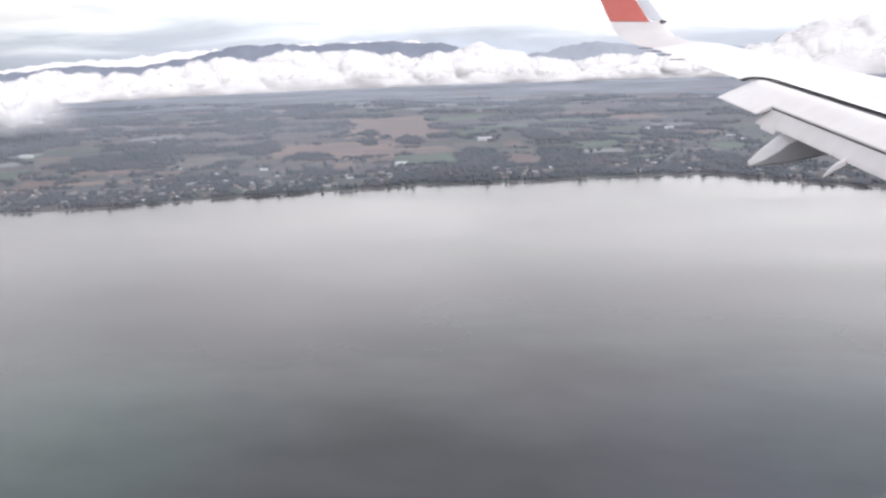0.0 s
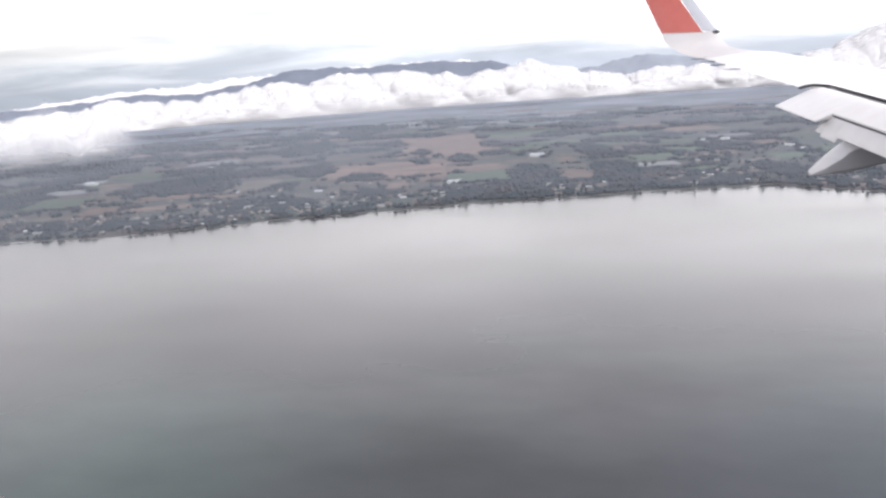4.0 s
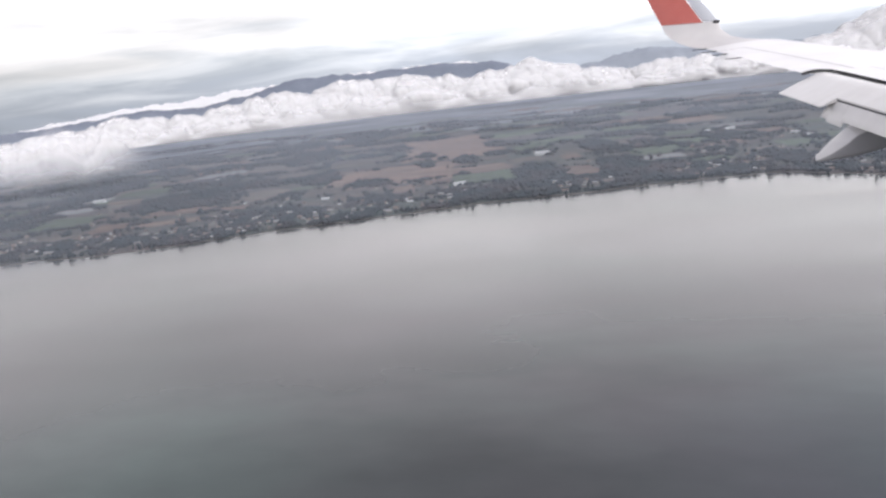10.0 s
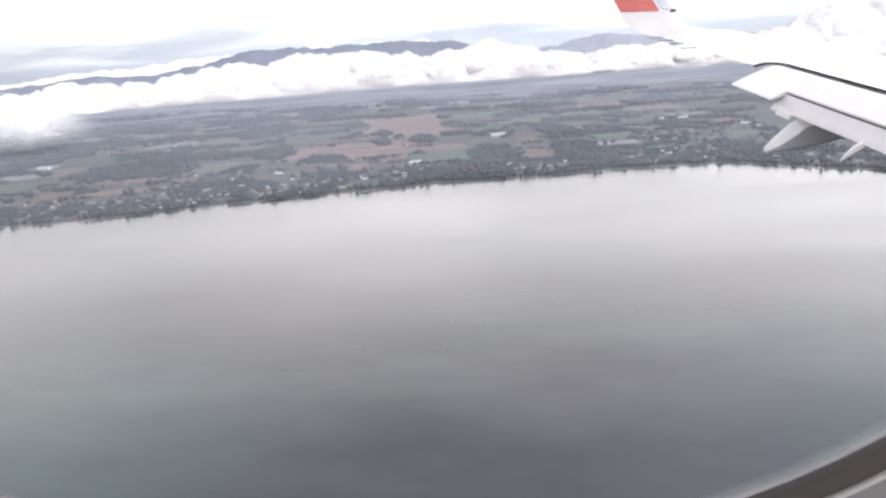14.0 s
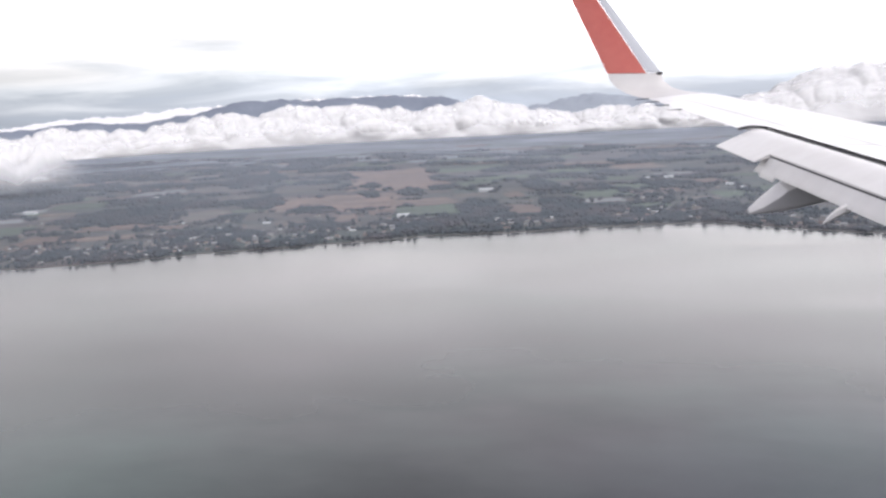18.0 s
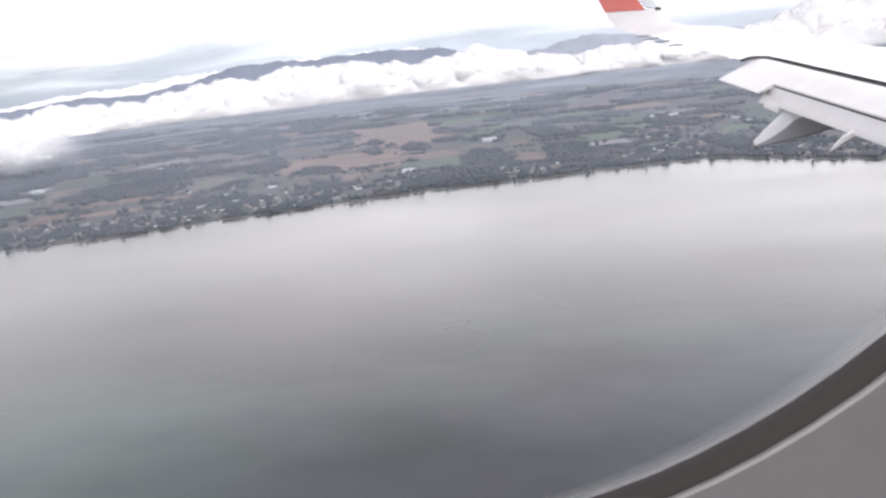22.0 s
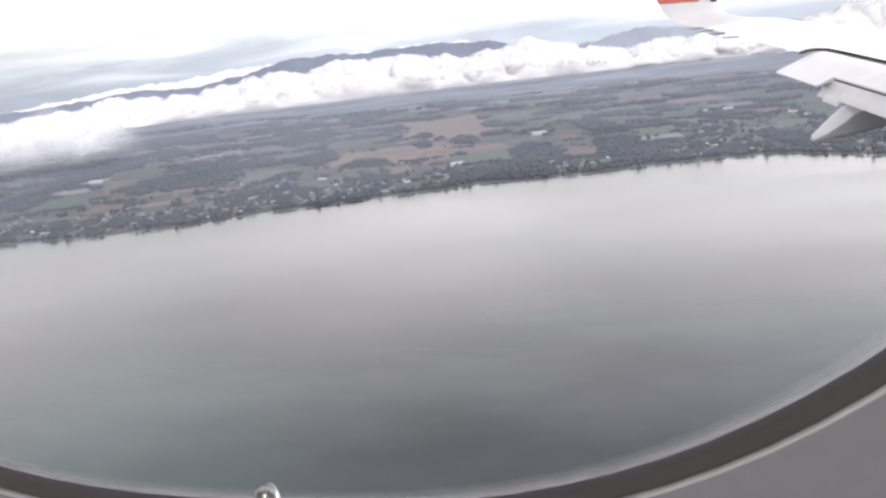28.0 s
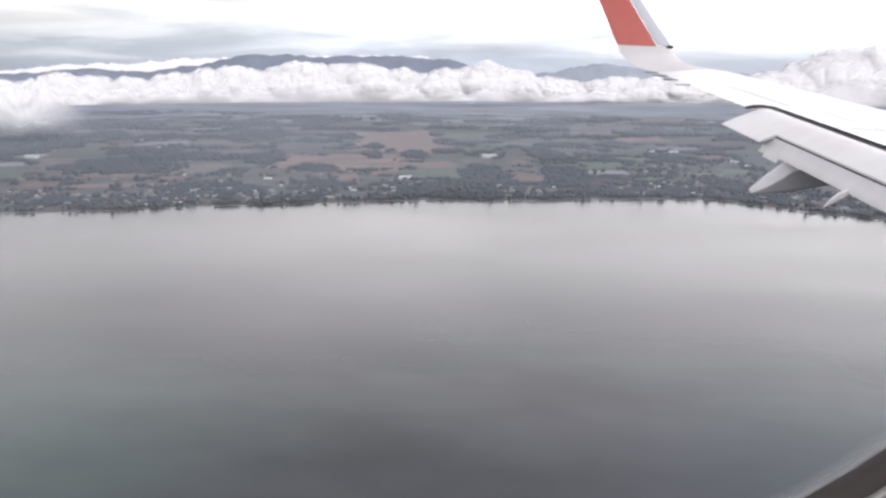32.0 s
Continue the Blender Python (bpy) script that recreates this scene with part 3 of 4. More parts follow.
        quads = np.stack([o, o + nv, o + nv + 1, o + 1], 1)
        return np.array(v), np.concatenate([quads[:, :3], quads[:, [0, 2, 3]]])

    az = np.arange(-59, 6.0, 0.055)
    v, f = bank(az, 0.0)
    ob = tagged(mesh_np("cloud_bank", v, f, M_CUMULUS), "long bank of bright white cumulus clouds below the mountains", "cloud", kind="stuff")
    v, f = bank(az, 7.0)
    tagged(mesh_np("cloud_fringe", v, f, M_VEIL, ob, np.tile(np.clip((np.arange(nv) - 4) / 14, 0, 1), len(az))), "thin vapour fringe of the clouds", kind="stuff")

    # beyond the wing: a tall soft cumulus on a flat base
    az = np.arange(4.0, 25, 0.07)
    v, f = bank(az, 0.0, 320, ((48, 210), (18, 95), (3, 45)), 1.3)
    ob = tagged(mesh_np("cumulus_cloud", v, f, M_TOWER), "tall soft white cumulus cloud beyond the wing", "cloud", kind="stuff")
    v, f = bank(az, 8.0, 320, ((48, 210), (18, 95), (3, 45)), 1.3)
    tagged(mesh_np("cloud_fringe", v, f, M_VEIL, ob, np.tile(np.clip((np.arange(nv) - 4) / 14, 0, 1), len(az))), "thin vapour fringe of the cloud", kind="stuff")
    v, f = curtain(9, 3.0, 0.1, 4690, far_tops, -44, -26.5, 120)
    tagged(mesh_np("cloud_layer", v, f, M_CLOUD), "low white cloud lying behind the foothills", "cloud", kind="stuff")
    crest_tops = [(-24, 0.5), (-22, 0.56), (-20.5, 0.5), (-19, 0.62), (-17.5, 0.55), (-16, 0.58), (-14, 0.4), (-12.5, 0.1)]
    v, f = curtain(9, 6.0, 0.1, 4690, crest_tops, -24, -12.5, 120)
    tagged(mesh_np("cloud_layer", v, f, M_CLOUD), "small white clouds peeping over the mountain ridge", "cloud", kind="stuff")


def build_cloud(az, r, z, w, h, seed, label, sheets=3):
    """A torn low cloud: a few swelling curtains of vapour, one behind the other, thinning out at every rim."""
    nu, nv = 110, 30
    ob = None
    for s in range(sheets):
        v, thick = [], []
        for i in range(nu + 1):
            u = 2 * i / nu - 1
            a = radians(az) + u * w * (1 - 0.1 * s) / r
            top = h * (0.6 + 0.4 * (1 - u * u)) * (1 + 0.45 * noise.fractal(Vector((u * 2.2 + seed, s * 0.6, seed)), 0.9, 2.0, 5))
            for j in range(nv + 1):
                q = j / nv
                dist = r + s * 45 + 130 * q ** 1.5 + 30 * noise.noise(Vector((u * 2.5, q * 2, seed + s)))
                sag = 16 * noise.fractal(Vector((u * 3.1, seed, s)), 0.9, 2.0, 4)
                v.append((math.sin(a) * dist, math.cos(a) * dist, z + sag * (1 - q) + top * q ** 0.8))
                torn = 1 + 0.55 * noise.fractal(Vector((u * 2.4, q * 1.5, seed + s)), 0.8, 2.0, 3)
                thick.append(min(1.0, 1.6 * (1 - u * u) ** 1.7) * min(1.0, 2.6 * (1 - q)) * min(1.0, 1.9 * q) * min(1.0, max(0.0, torn)))
        i, j = np.meshgrid(np.arange(nu), np.arange(nv), indexing="ij")
        o = (i * (nv + 1) + j).ravel()
        f = np.concatenate([np.stack([o, o + nv + 1, o + nv + 2], 1), np.stack([o, o + nv + 2, o + 1], 1)])
        sheet = mesh_np("vapour" if ob else "cloud", np.array(v), f, M_WISP, ob, thick)
        ob = ob or tagged(sheet, label, "cloud", "low clouds over the fields", "stuff")
        if sheet is not ob:
            tagged(sheet, kind="stuff")


build_cloud_bank()
build_cloud(-42.5, 1980, 27, 225, 112, 2.0, "low ragged white cloud drifting over the fields")


def build_haze_sheet():
    """A thin sheet added over the plain to imitate distance haze, thicker towards the cloud bank."""
    m = bpy.data.materials.new("haze_sheet_tone")
    m.use_nodes = True
    n, l = m.node_tree.nodes, m.node_tree.links
    n.remove(n["Principled BSDF"])
    geo, ln, rm, tex, mul_, dif, clear, mix = (n.new(k) for k in ("ShaderNodeNewGeometry", "ShaderNodeVectorMath", "ShaderNodeMapRange", "ShaderNodeTexNoise", "ShaderNodeMath",
                                                                    "ShaderNodeBsdfDiffuse", "ShaderNodeBsdfTransparent", "ShaderNodeMixShader"))
    ln.operation, mul_.operation = "LENGTH", "MULTIPLY"
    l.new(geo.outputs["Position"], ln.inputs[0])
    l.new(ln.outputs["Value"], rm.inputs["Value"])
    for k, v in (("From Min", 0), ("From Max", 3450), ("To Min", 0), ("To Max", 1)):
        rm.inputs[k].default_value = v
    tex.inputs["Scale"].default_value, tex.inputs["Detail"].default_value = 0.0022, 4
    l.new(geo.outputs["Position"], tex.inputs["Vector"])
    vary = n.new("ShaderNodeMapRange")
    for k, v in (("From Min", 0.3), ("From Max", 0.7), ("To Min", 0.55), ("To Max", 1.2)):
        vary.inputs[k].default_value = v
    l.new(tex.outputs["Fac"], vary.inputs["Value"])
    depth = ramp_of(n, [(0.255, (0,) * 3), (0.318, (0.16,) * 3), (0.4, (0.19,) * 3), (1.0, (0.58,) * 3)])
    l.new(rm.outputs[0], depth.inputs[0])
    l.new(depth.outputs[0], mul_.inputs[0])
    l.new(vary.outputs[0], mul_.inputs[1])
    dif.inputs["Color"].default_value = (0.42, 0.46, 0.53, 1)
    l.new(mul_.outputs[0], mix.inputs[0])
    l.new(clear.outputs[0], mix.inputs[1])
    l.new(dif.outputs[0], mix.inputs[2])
    l.new(mix.outputs[0], n["Material Output"].inputs["Surface"])
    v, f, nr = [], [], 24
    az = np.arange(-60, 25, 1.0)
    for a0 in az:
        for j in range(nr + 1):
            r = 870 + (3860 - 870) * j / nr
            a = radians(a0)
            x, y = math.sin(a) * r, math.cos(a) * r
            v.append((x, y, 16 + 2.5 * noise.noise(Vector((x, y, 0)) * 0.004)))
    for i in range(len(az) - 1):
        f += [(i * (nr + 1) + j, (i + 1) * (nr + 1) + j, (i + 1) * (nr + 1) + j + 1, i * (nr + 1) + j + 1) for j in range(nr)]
    tagged(mesh_ob("mist", v, f, m, smooth=True), "added thin bluish sheet imitating distance haze over the plain", "mist", kind="stuff")


build_haze_sheet()

# ---- woods and shore trees ----
def house_spots():
    rng = random.Random(12)
    spots = []
    for _ in range(420):
        x = rng.uniform(-1150, 420)
        o = rng.uniform(14, 160) if rng.random() < 0.8 else rng.uniform(160, 420)
        y = shore_y(x) + o
        if noise.noise(Vector((x * 0.006, 20, 0))) > -0.14 and not in_parcel(x, y) and len(spots) < 280:
            spots.append((x, y))
    return spots


HOUSES = house_spots()
YARDS = {}
for hx, hy in HOUSES:
    YARDS.setdefault((int(hx // 40), int(hy // 40)), []).append((hx, hy))


def in_yard(x, y):
    """Open ground before and beside a house."""
    i, j = int(x // 40), int(y // 40)
    return any(abs(x - hx) < 6 and -26 < y - hy < 5 for a in (-1, 0, 1) for b in (-1, 0, 1) for hx, hy in YARDS.get((i + a, j + b), ()))


def build_woods():
    rng = np.random.default_rng(8)
    c, s = [], []

    def tree(x, y, h):
        w = h * rng.uniform(0.4, 0.75)
        for _ in range(2):
            c.append((x + rng.normal(0, w * 0.35), y + rng.normal(0, w * 0.35), LAND_Z + h * rng.uniform(0.35, 0.75)))
            q = w * rng.uniform(0.5, 0.85)
            s.append((q, q, q * rng.uniform(0.9, 1.7)))

    copses = [(-439, 1590, 25, 89), (-564, 1719, 23, 56), (-698, 1455, 29, 138), (-1250, 1445, 75, 100), (-913, 1291, 96, 136), (-1290, 1663, 39, 54), (-935, 1928, 64, 207), (-858, 1478, 50, 54),
              (-241, 1318, 42, 140), (-95, 1319, 41, 170), (-187, 1667, 34, 118), (32, 1242, 50, 75), (132, 1308, 26, 95), (-37, 1166, 48, 41), (-545, 1052, 44, 97), (-607, 987, 38, 55), (-695, 948, 53, 55),
              (-808, 898, 51, 51), (-452, 1147, 38, 53), (-308, 1136, 37, 60), (-506, 1537, 16, 40), (-48, 1861, 38, 64), (73, 1637, 27, 39), (-322, 2013, 49, 47), (-385, 1659, 35, 33), (13, 2219, 75, 54),
              (-889, 1424, 32, 51), (-548, 1342, 44, 56)]

    def clump(x, y, q):
        """A few close crowns."""
        for _ in range(2):
            k = q * rng.uniform(0.5, 1.0)
            c.append((x + rng.normal(0, q * 0.8), y + rng.normal(0, q * 0.8), LAND_Z + k * 0.4))
            s.append((k * rng.uniform(0.9, 1.5), k, k * rng.uniform(0.55, 0.95)))

    # belt along the water: thick and thin stretches, with clearings for gardens and lanes
    for _ in range(26000):
        x = rng.uniform(-1500, 620)
        o = abs(rng.normal(0, 130)) + (8 if noise.noise(Vector((x * 0.017, 6.0, 1))) > 0 else 3)
        y = shore_y(x) + o
        dense = noise.fractal(Vector((x * 0.012, o * 0.016, 4)), 0.8, 2.2, 4)
        if in_parcel(x, y, 0.86) or in_yard(x, y):
            continue
        if dense > 0.04 + o * 0.0008:
            clump(x, y + 2, rng.uniform(2.2, 4.6))
        elif dense > -0.35 + o * 0.001 and rng.random() < 0.2:
            tree(x, y, rng.uniform(2.5, 6.5))
    for _ in range(650):
        x = rng.uniform(-1300, 560)
        if noise.noise(Vector((x * 0.03, 2.0, 9))) > -0.1:
            tree(x, shore_y(x) + rng.uniform(2, 10), rng.uniform(1.5, 4.5))
    for x0, y0, a, b in copses:
        for _ in range(int(a * b * 0.085)):
            t, k = rng.uniform(0, 2 * math.pi), math.sqrt(rng.random())
            x, y = x0 + a * k * math.cos(t) - 0.3 * b * k * math.sin(t), y0 + b * k * math.sin(t) + 0.3 * a * k * math.cos(t)
            if y > shore_y(x) + 5 and not in_yard(x, y) and k < 0.8 + 0.5 * noise.noise(Vector((x * 0.03, y * 0.03, 2))):
                clump(x, y, rng.uniform(2.6, 5.0) * (y / 1300))
    # hedges, copses and single trees on the plain
    for _ in range(60000):
        y = 1060 + 1750 * rng.random() ** 1.2
        x = rng.uniform(-1.15 * y - 100, 0.42 * y)
        if y < shore_y(x) + 110 or in_parcel(x, y, 0.88):
            continue
        a = noise.fractal(Vector((x * 0.0055, y * 0.0085, 1)), 0.7, 2.3, 5)
        # extra clumps towards the left darken the plain in place of cloud shadow
        if a > 0.2 - 0.16 * min(1.0, max(0.0, (-x - 450) / 500)):
            if rng.random() < 0.6:
                clump(x, y, rng.uniform(3.0, 6.0) * (y / 1500))
        elif a > 0.06 and rng.random() < 0.16:
            tree(x, y, rng.uniform(3, 6.5))
    tagged(blobs("woods", c, s, M_CANOPY, ICO1, rng, 0.3), "dark green trees and copses along the shore and fields", "trees", kind="stuff")


build_woods()


def make_tree(h, rng):
    t = thing("tree", "tall dark tree standing at the water's edge", "tree", "trees on the shore")
    bm = bmesh.new()
    bmesh.ops.create_cone(bm, segments=7, radius1=h * 0.035, radius2=h * 0.012, depth=h * 0.7, matrix=Matrix.Translation((0, 0, h * 0.34)))
    for k in range(4):
        a = k * 1.7
        limb = Matrix.Translation((0, 0, h * (0.3 + 0.1 * k))) @ pose(0, 0, 0, 0, 55, math.degrees(a)) @ Matrix.Translation((0, 0, h * 0.1))
        bmesh.ops.create_cone(bm, segments=5, radius1=h * 0.012, radius2=h * 0.005, depth=h * 0.2, matrix=limb)
    part("trunk", bm, M_TRUNK, t)
    n = 46
    p = rng.normal(0, 1, (n, 3)) * (h * 0.13, h * 0.13, h * 0.2) + (0, 0, h * 0.62)
    q = h * rng.uniform(0.04, 0.1, (n, 1)) * (1, 1, 1.1)
    blobs("crown", p, q, M_CANOPY, ICO1, rng, 0.35, t)
    return t


def build_trees():
    rng = np.random.default_rng(21)
    kinds = [make_tree(h, rng) for h in (7, 9, 6, 10.5, 5.5)]
    xs = [-980, -915, -850, -780, -742, -690, -644, -601, -560, -534, -516, -480, -455, -402, -352, -318, -291, -257, -244, -236, -215, -193, -160, -131, -110, -77, -71, -62,
          -53, -39, -15, 8, 31, 37, 58, 77, 95, 118, 153, 170, 199, 210, 232, 250, 281, 300, 330, 361, 395, 430]
    for i, x in enumerate(xs):
        m = Matrix.Translation((x, shore_y(x) + 7 + (i * 37 % 5), 0.9)) @ pose(0, 0, 0, 0, 0, i * 67)
        if i < len(kinds):
            kinds[i].matrix_basis = m
        else:
            copy_thing(kinds[i * 3 % 5], m)


build_trees()


# ---- houses ----
def make_house(w, d, h, roof, label, wall=None):
    t = thing("house", label, "house", "houses of the shore villages")
    bm = bmesh.new()
    g = h * 0.55
    sect = [(-d / 2, 0), (d / 2, 0), (d / 2, h), (0, h + g), (-d / 2, h)]
    v = [[bm.verts.new((x, y, z)) for y, z in sect] for x in (-w / 2, w / 2)]
    bm.faces.new(v[0]), bm.faces.new(v[1][::-1])
    for i in range(5):
        bm.faces.new((v[0][i], v[1][i], v[1][(i + 1) % 5], v[0][(i + 1) % 5]))
    part("wall", bm, wall or M_WHITE_WALL, t)
    bm = bmesh.new()
    e, th = 0.5, 0.25
    prof = [(-d / 2 - e, h - e * g / (d / 2) + 0.05), (0, h + g + 0.05), (d / 2 + e, h - e * g / (d / 2) + 0.05)]
    prof += [(y, z + th) for y, z in prof[::-1]]
    v = [[bm.verts.new((x, y, z)) for y, z in prof] for x in (-w / 2 - e, w / 2 + e)]
    bm.faces.new(v[0]), bm.faces.new(v[1][::-1])
    for i in range(6):
        bm.faces.new((v[0][i], v[1][i], v[1][(i + 1) % 6], v[0][(i + 1) % 6]))
    part("roof", bm, roof, t)
    return t


def build_houses():
    rng = random.Random(12)
    kinds = [make_house(7.5, 6, 2.9, M_ROOF[0], "small plastered house with a grey sheet roof"), make_house(8.5, 6.5, 3.0, M_ROOF[1], "plastered house with a red-brown tiled roof"),
             make_house(6.5, 5.5, 2.8, M_WAREHOUSE, "small house with a bright white metal roof"), make_house(12, 7, 3.6, M_ROOF[0], "long low house with a pale sheet roof")]
    for i, (x, y) in enumerate(HOUSES):
        m = Matrix.Translation((x, y, LAND_Z - 0.05)) @ pose(0, 0, 0, 0, 0, rng.uniform(-40, 40))
        if i < 4:
            kinds[i].matrix_basis = m @ Matrix.Diagonal((0.66, 0.66, 0.66, 1))
        else:
            copy_thing(kinds[rng.choice((0, 0, 0, 1, 1, 1, 1, 3, 3, 2))], m)


def build_warehouses():
    first = None
    for x, y, turn, k in ((-357, 1242, 20, 1.0), (-280, 1569, 5, 1.3), (-1759, 2149, 0, 2.0), (-1145, 1359, 0, 1.2), (-396, 1107, 12, 0.45), (72, 1743, 12, 0.9), (28, 1744, 20, 0.55), (176, 1585, -25, 0.8), (189, 1528, -20, 0.8),
                          (-628, 1143, 10, 0.4), (-569, 1190, 15, 0.6), (-1009, 1575, 10, 0.7), (330, 1640, 15, 1.0)):
        m = Matrix.Translation((x, y, LAND_Z)) @ pose(0, 0, 0, 0, 0, turn) @ Matrix.Diagonal((k * 0.68, k * 0.68, k * 0.68, 1))
        if first is None:
            first = make_house(30, 14, 5, M_WAREHOUSE, "long white warehouse among the fields", M_WAREHOUSE)
            first.name = "warehouse"
            tagged(first, category="warehouse", group="warehouses on the plain")
            first.matrix_basis = m
        else:
            w = copy_thing(first, m)
            w.matrix_basis = m


build_houses()
build_warehouses()


# ---- aircraft wing ----
def te(y, dx=0.0, dz=0.0):
    """A point of the wing's trailing edge line at the span y."""
    return 1.30 + (10.8 - y) * 0.243 + dx, y, EYE_Z - 0.51 - (10.8 - y) * 0.09 + dz


FOIL = [(0.0, 0.0), (0.12, 0.006), (0.3, 0.015), (0.5, 0.021), (0.7, 0.019), (0.8, 0.014), (0.88, 0.007), (0.94, -0.002), (0.98, -0.012), (1.0, -0.024), (0.97, -0.034), (0.8, -0.045), (0.55, -0.055), (0.3, -0.035), (0.1, -0.012)]


def loft(name, stations, material, parent, label="", foil=FOIL):
    """stations: rear edge point, chord vector, up vector of each section."""
    bm = bmesh.new()
    rings = [[bm.verts.new(Vector(p) + Vector(c) * a + Vector(u) * b * Vector(c).length) for a, b in foil] for p, c, u in stations]
    for r, q in zip(rings, rings[1:]):
        for i in range(len(foil)):
            j = (i + 1) % len(foil)
            bm.faces.new((r[i], r[j], q[j], q[i]))
    bm.faces.new(rings[0]), bm.faces.new(rings[-1][::-1])
    ob = part(name, bm, material, parent, label, smooth=True)
    md = ob.modifiers.new("edges", "EDGE_SPLIT")
    md.split_angle = radians(40)
    return ob


UP = Vector((0, -0.09, 1)).normalized()


def chord_at(y, cut=0.0):
    """The section's chord as a vector, nose drooping more towards the root; cut shortens it at the rear."""
    c = 1.15 + (15 - y) * 0.262
    drop = curve_at([(0, -0.14), (4, -0.13), (8, -0.10), (10.85, -0.072), (12, -0.05), (13, -0.028), (14.2, 0.005), (15, 0.04)], y)
    return c - cut, 0, drop * c


def build_wing():
    wing = thing("aircraft_wing", "white airliner wing with drooped flaps and red winglet", "wing", at=(0, 0, 0))
    # outer wing with its aileron, out to the tip
    outer = [(te(y), chord_at(y), UP) for y in (15.0, 14.6, 14.2, 13.6, 13.0, 12.0, 10.85)]
    outer_wing = loft("outer_wing", outer, M_WING, wing)
    # inner wing ends in the spoilers, ahead of the flaps
    inner = [(te(y, 0.33, 0.012), chord_at(y, 0.33), UP) for y in (10.85, 9.5, 8.0, 6.0, 4.0, 2.0, 0.12)]
    inner_wing = loft("inner_wing", inner, M_WING, wing)
    # thin dark strip added as the spoiler's shadow line above the flap
    lip = [(te(y, 0.325, 0.006), (0.12, 0, -0.002), UP) for y in (10.84, 8.0, 4.0, 0.35)]
    loft("spoiler_shade_strip", lip, M_GAP, wing, "dark strip standing in for the shade under the spoiler edge", [(0, 0), (1, 0), (1, -0.045), (0, -0.045)])
    cove = [(te(y, 0.15, -0.034), (0.3, 0, 0.004), UP) for y in (10.8, 8.0, 4.0, 0.35)]
    loft("flap_cove", cove, M_COVE, wing, "grey cove between wing and flap")
    # a curved dark strip at the flap bay's outer end, added for the shaded underside there
    bm = bmesh.new()
    arc = [(0.0, -0.002), (0.05, 0.012), (0.11, 0.022), (0.17, 0.024), (0.25, 0.016), (0.33, 0.004)]
    rows = [[bm.verts.new(te(yy, a, b + dz)) for a, b in arc] for yy, dz in ((10.9, 0.004), (10.83, 0.004), (10.83, -0.02), (10.9, -0.02))]
    for r, q in zip(rows, rows[1:] + rows[:1]):
        for n in range(len(arc) - 1):
            bm.faces.new((r[n], r[n + 1], q[n + 1], q[n]))
    part("bay_shade_arc", bm, M_GAP, wing, "dark arc standing in for the shaded underside at the flap bay's end")
    flap_foil = [(0.0, 0.0), (0.0, 0.012), (0.25, 0.038), (0.45, 0.05), (0.58, 0.06), (0.66, 0.058), (0.74, 0.045), (0.82, 0.02), (0.9, -0.04), (0.96, -0.09), (0.9, -0.11), (0.6, -0.07), (0.25, -0.025)]
    tip = [(te(y, -0.295, -0.205), (0.645, 0, 0.228), UP) for y in (10.8, 9.6)]
    loft("flap_end", tip, M_FLAP, wing, "pale outer flap section, lowered", flap_foil)
    fore = [(te(y, -0.295, -0.205), (0.645, 0, 0.228), UP) for y in (9.6, 7.0, 4.0, 0.5)]
    fore_foil = [(0.26, 0.028), (0.26, 0.039)] + flap_foil[3:-1] + [(0.26, 0.005)]
    flap = loft("flap", fore, M_FLAP, wing, "long pale flap, lowered", fore_foil)
    aft_foil = [(0.0, 0.0), (0.0, 0.03), (0.3, 0.045), (0.6, 0.06), (0.92, 0.07), (1.0, 0.05), (1.0, -0.02), (0.9, -0.06), (0.5, -0.07), (0.2, -0.04)]
    end = [(te(9.72, -0.245, -0.325), (0.123, 0, 0.169), UP), (te(9.62, -0.225, -0.335), (0.103, 0, 0.179), UP), (te(9.6, -0.24, -0.362), (0.118, 0, 0.206), UP), (te(9.24, -0.24, -0.362), (0.118, 0, 0.206), UP)]
    loft("aft_flap_end", end, M_FLAP, wing, "short outer end of the rear flap", aft_foil)
    aft = [(te(y, -0.24, -0.303), (0.118, 0, 0.147), UP) for y in (9.24, 7.0, 4.0, 0.5)]
    aft_flap = loft("aft_flap", aft, M_FLAP, wing, "rear flap section, lowered steeply", aft_foil)
    # a near-black strip fills the slot to draw its shadow line
    slot = [(te(y, -0.131, -0.137), (0.04, 0, 0.014), UP) for y in (9.58, 7.0, 4.0, 0.5)]
    loft("slot_shade_strip", slot, M_GAP, wing, "dark strip standing in for shade between the flap sections", [(0, -0.02), (1, -0.02), (1, -0.4), (0, -0.4)])
    # flap track fairings: a blunt keel with a narrow sloping upper face at its rear
    for y in (9.1, 4.4):
        x0, _, z0 = te(y)
        rings = []
        for u, wd, top, bot in ((-0.535, 0.012, -0.60, -0.662), (-0.51, 0.032, -0.582, -0.672), (-0.39, 0.075, -0.462, -0.66), (-0.24, 0.115, -0.34, -0.645), (-0.16, 0.12, -0.30, -0.635),
                                (0.0, 0.12, -0.27, -0.60), (0.27, 0.11, -0.22, -0.535), (0.8, 0.08, -0.18, -0.42), (1.3, 0.03, -0.15, -0.25)):
            rim = curve_at([(-0.535, 0.25), (-0.39, 0.36), (-0.24, 0.52), (-0.1, 0.75), (1.3, 0.86)], u)
            ring = [(0, bot), (wd * 0.85, bot + (top - bot) * 0.04), (wd, bot + (top - bot) * 0.14), (wd, bot + (top - bot) * rim), (wd * 0.15, top), (-wd * 0.15, top), (-wd, bot + (top - bot) * rim),
                    (-wd, bot + (top - bot) * 0.14), (-wd * 0.85, bot + (top - bot) * 0.04)]
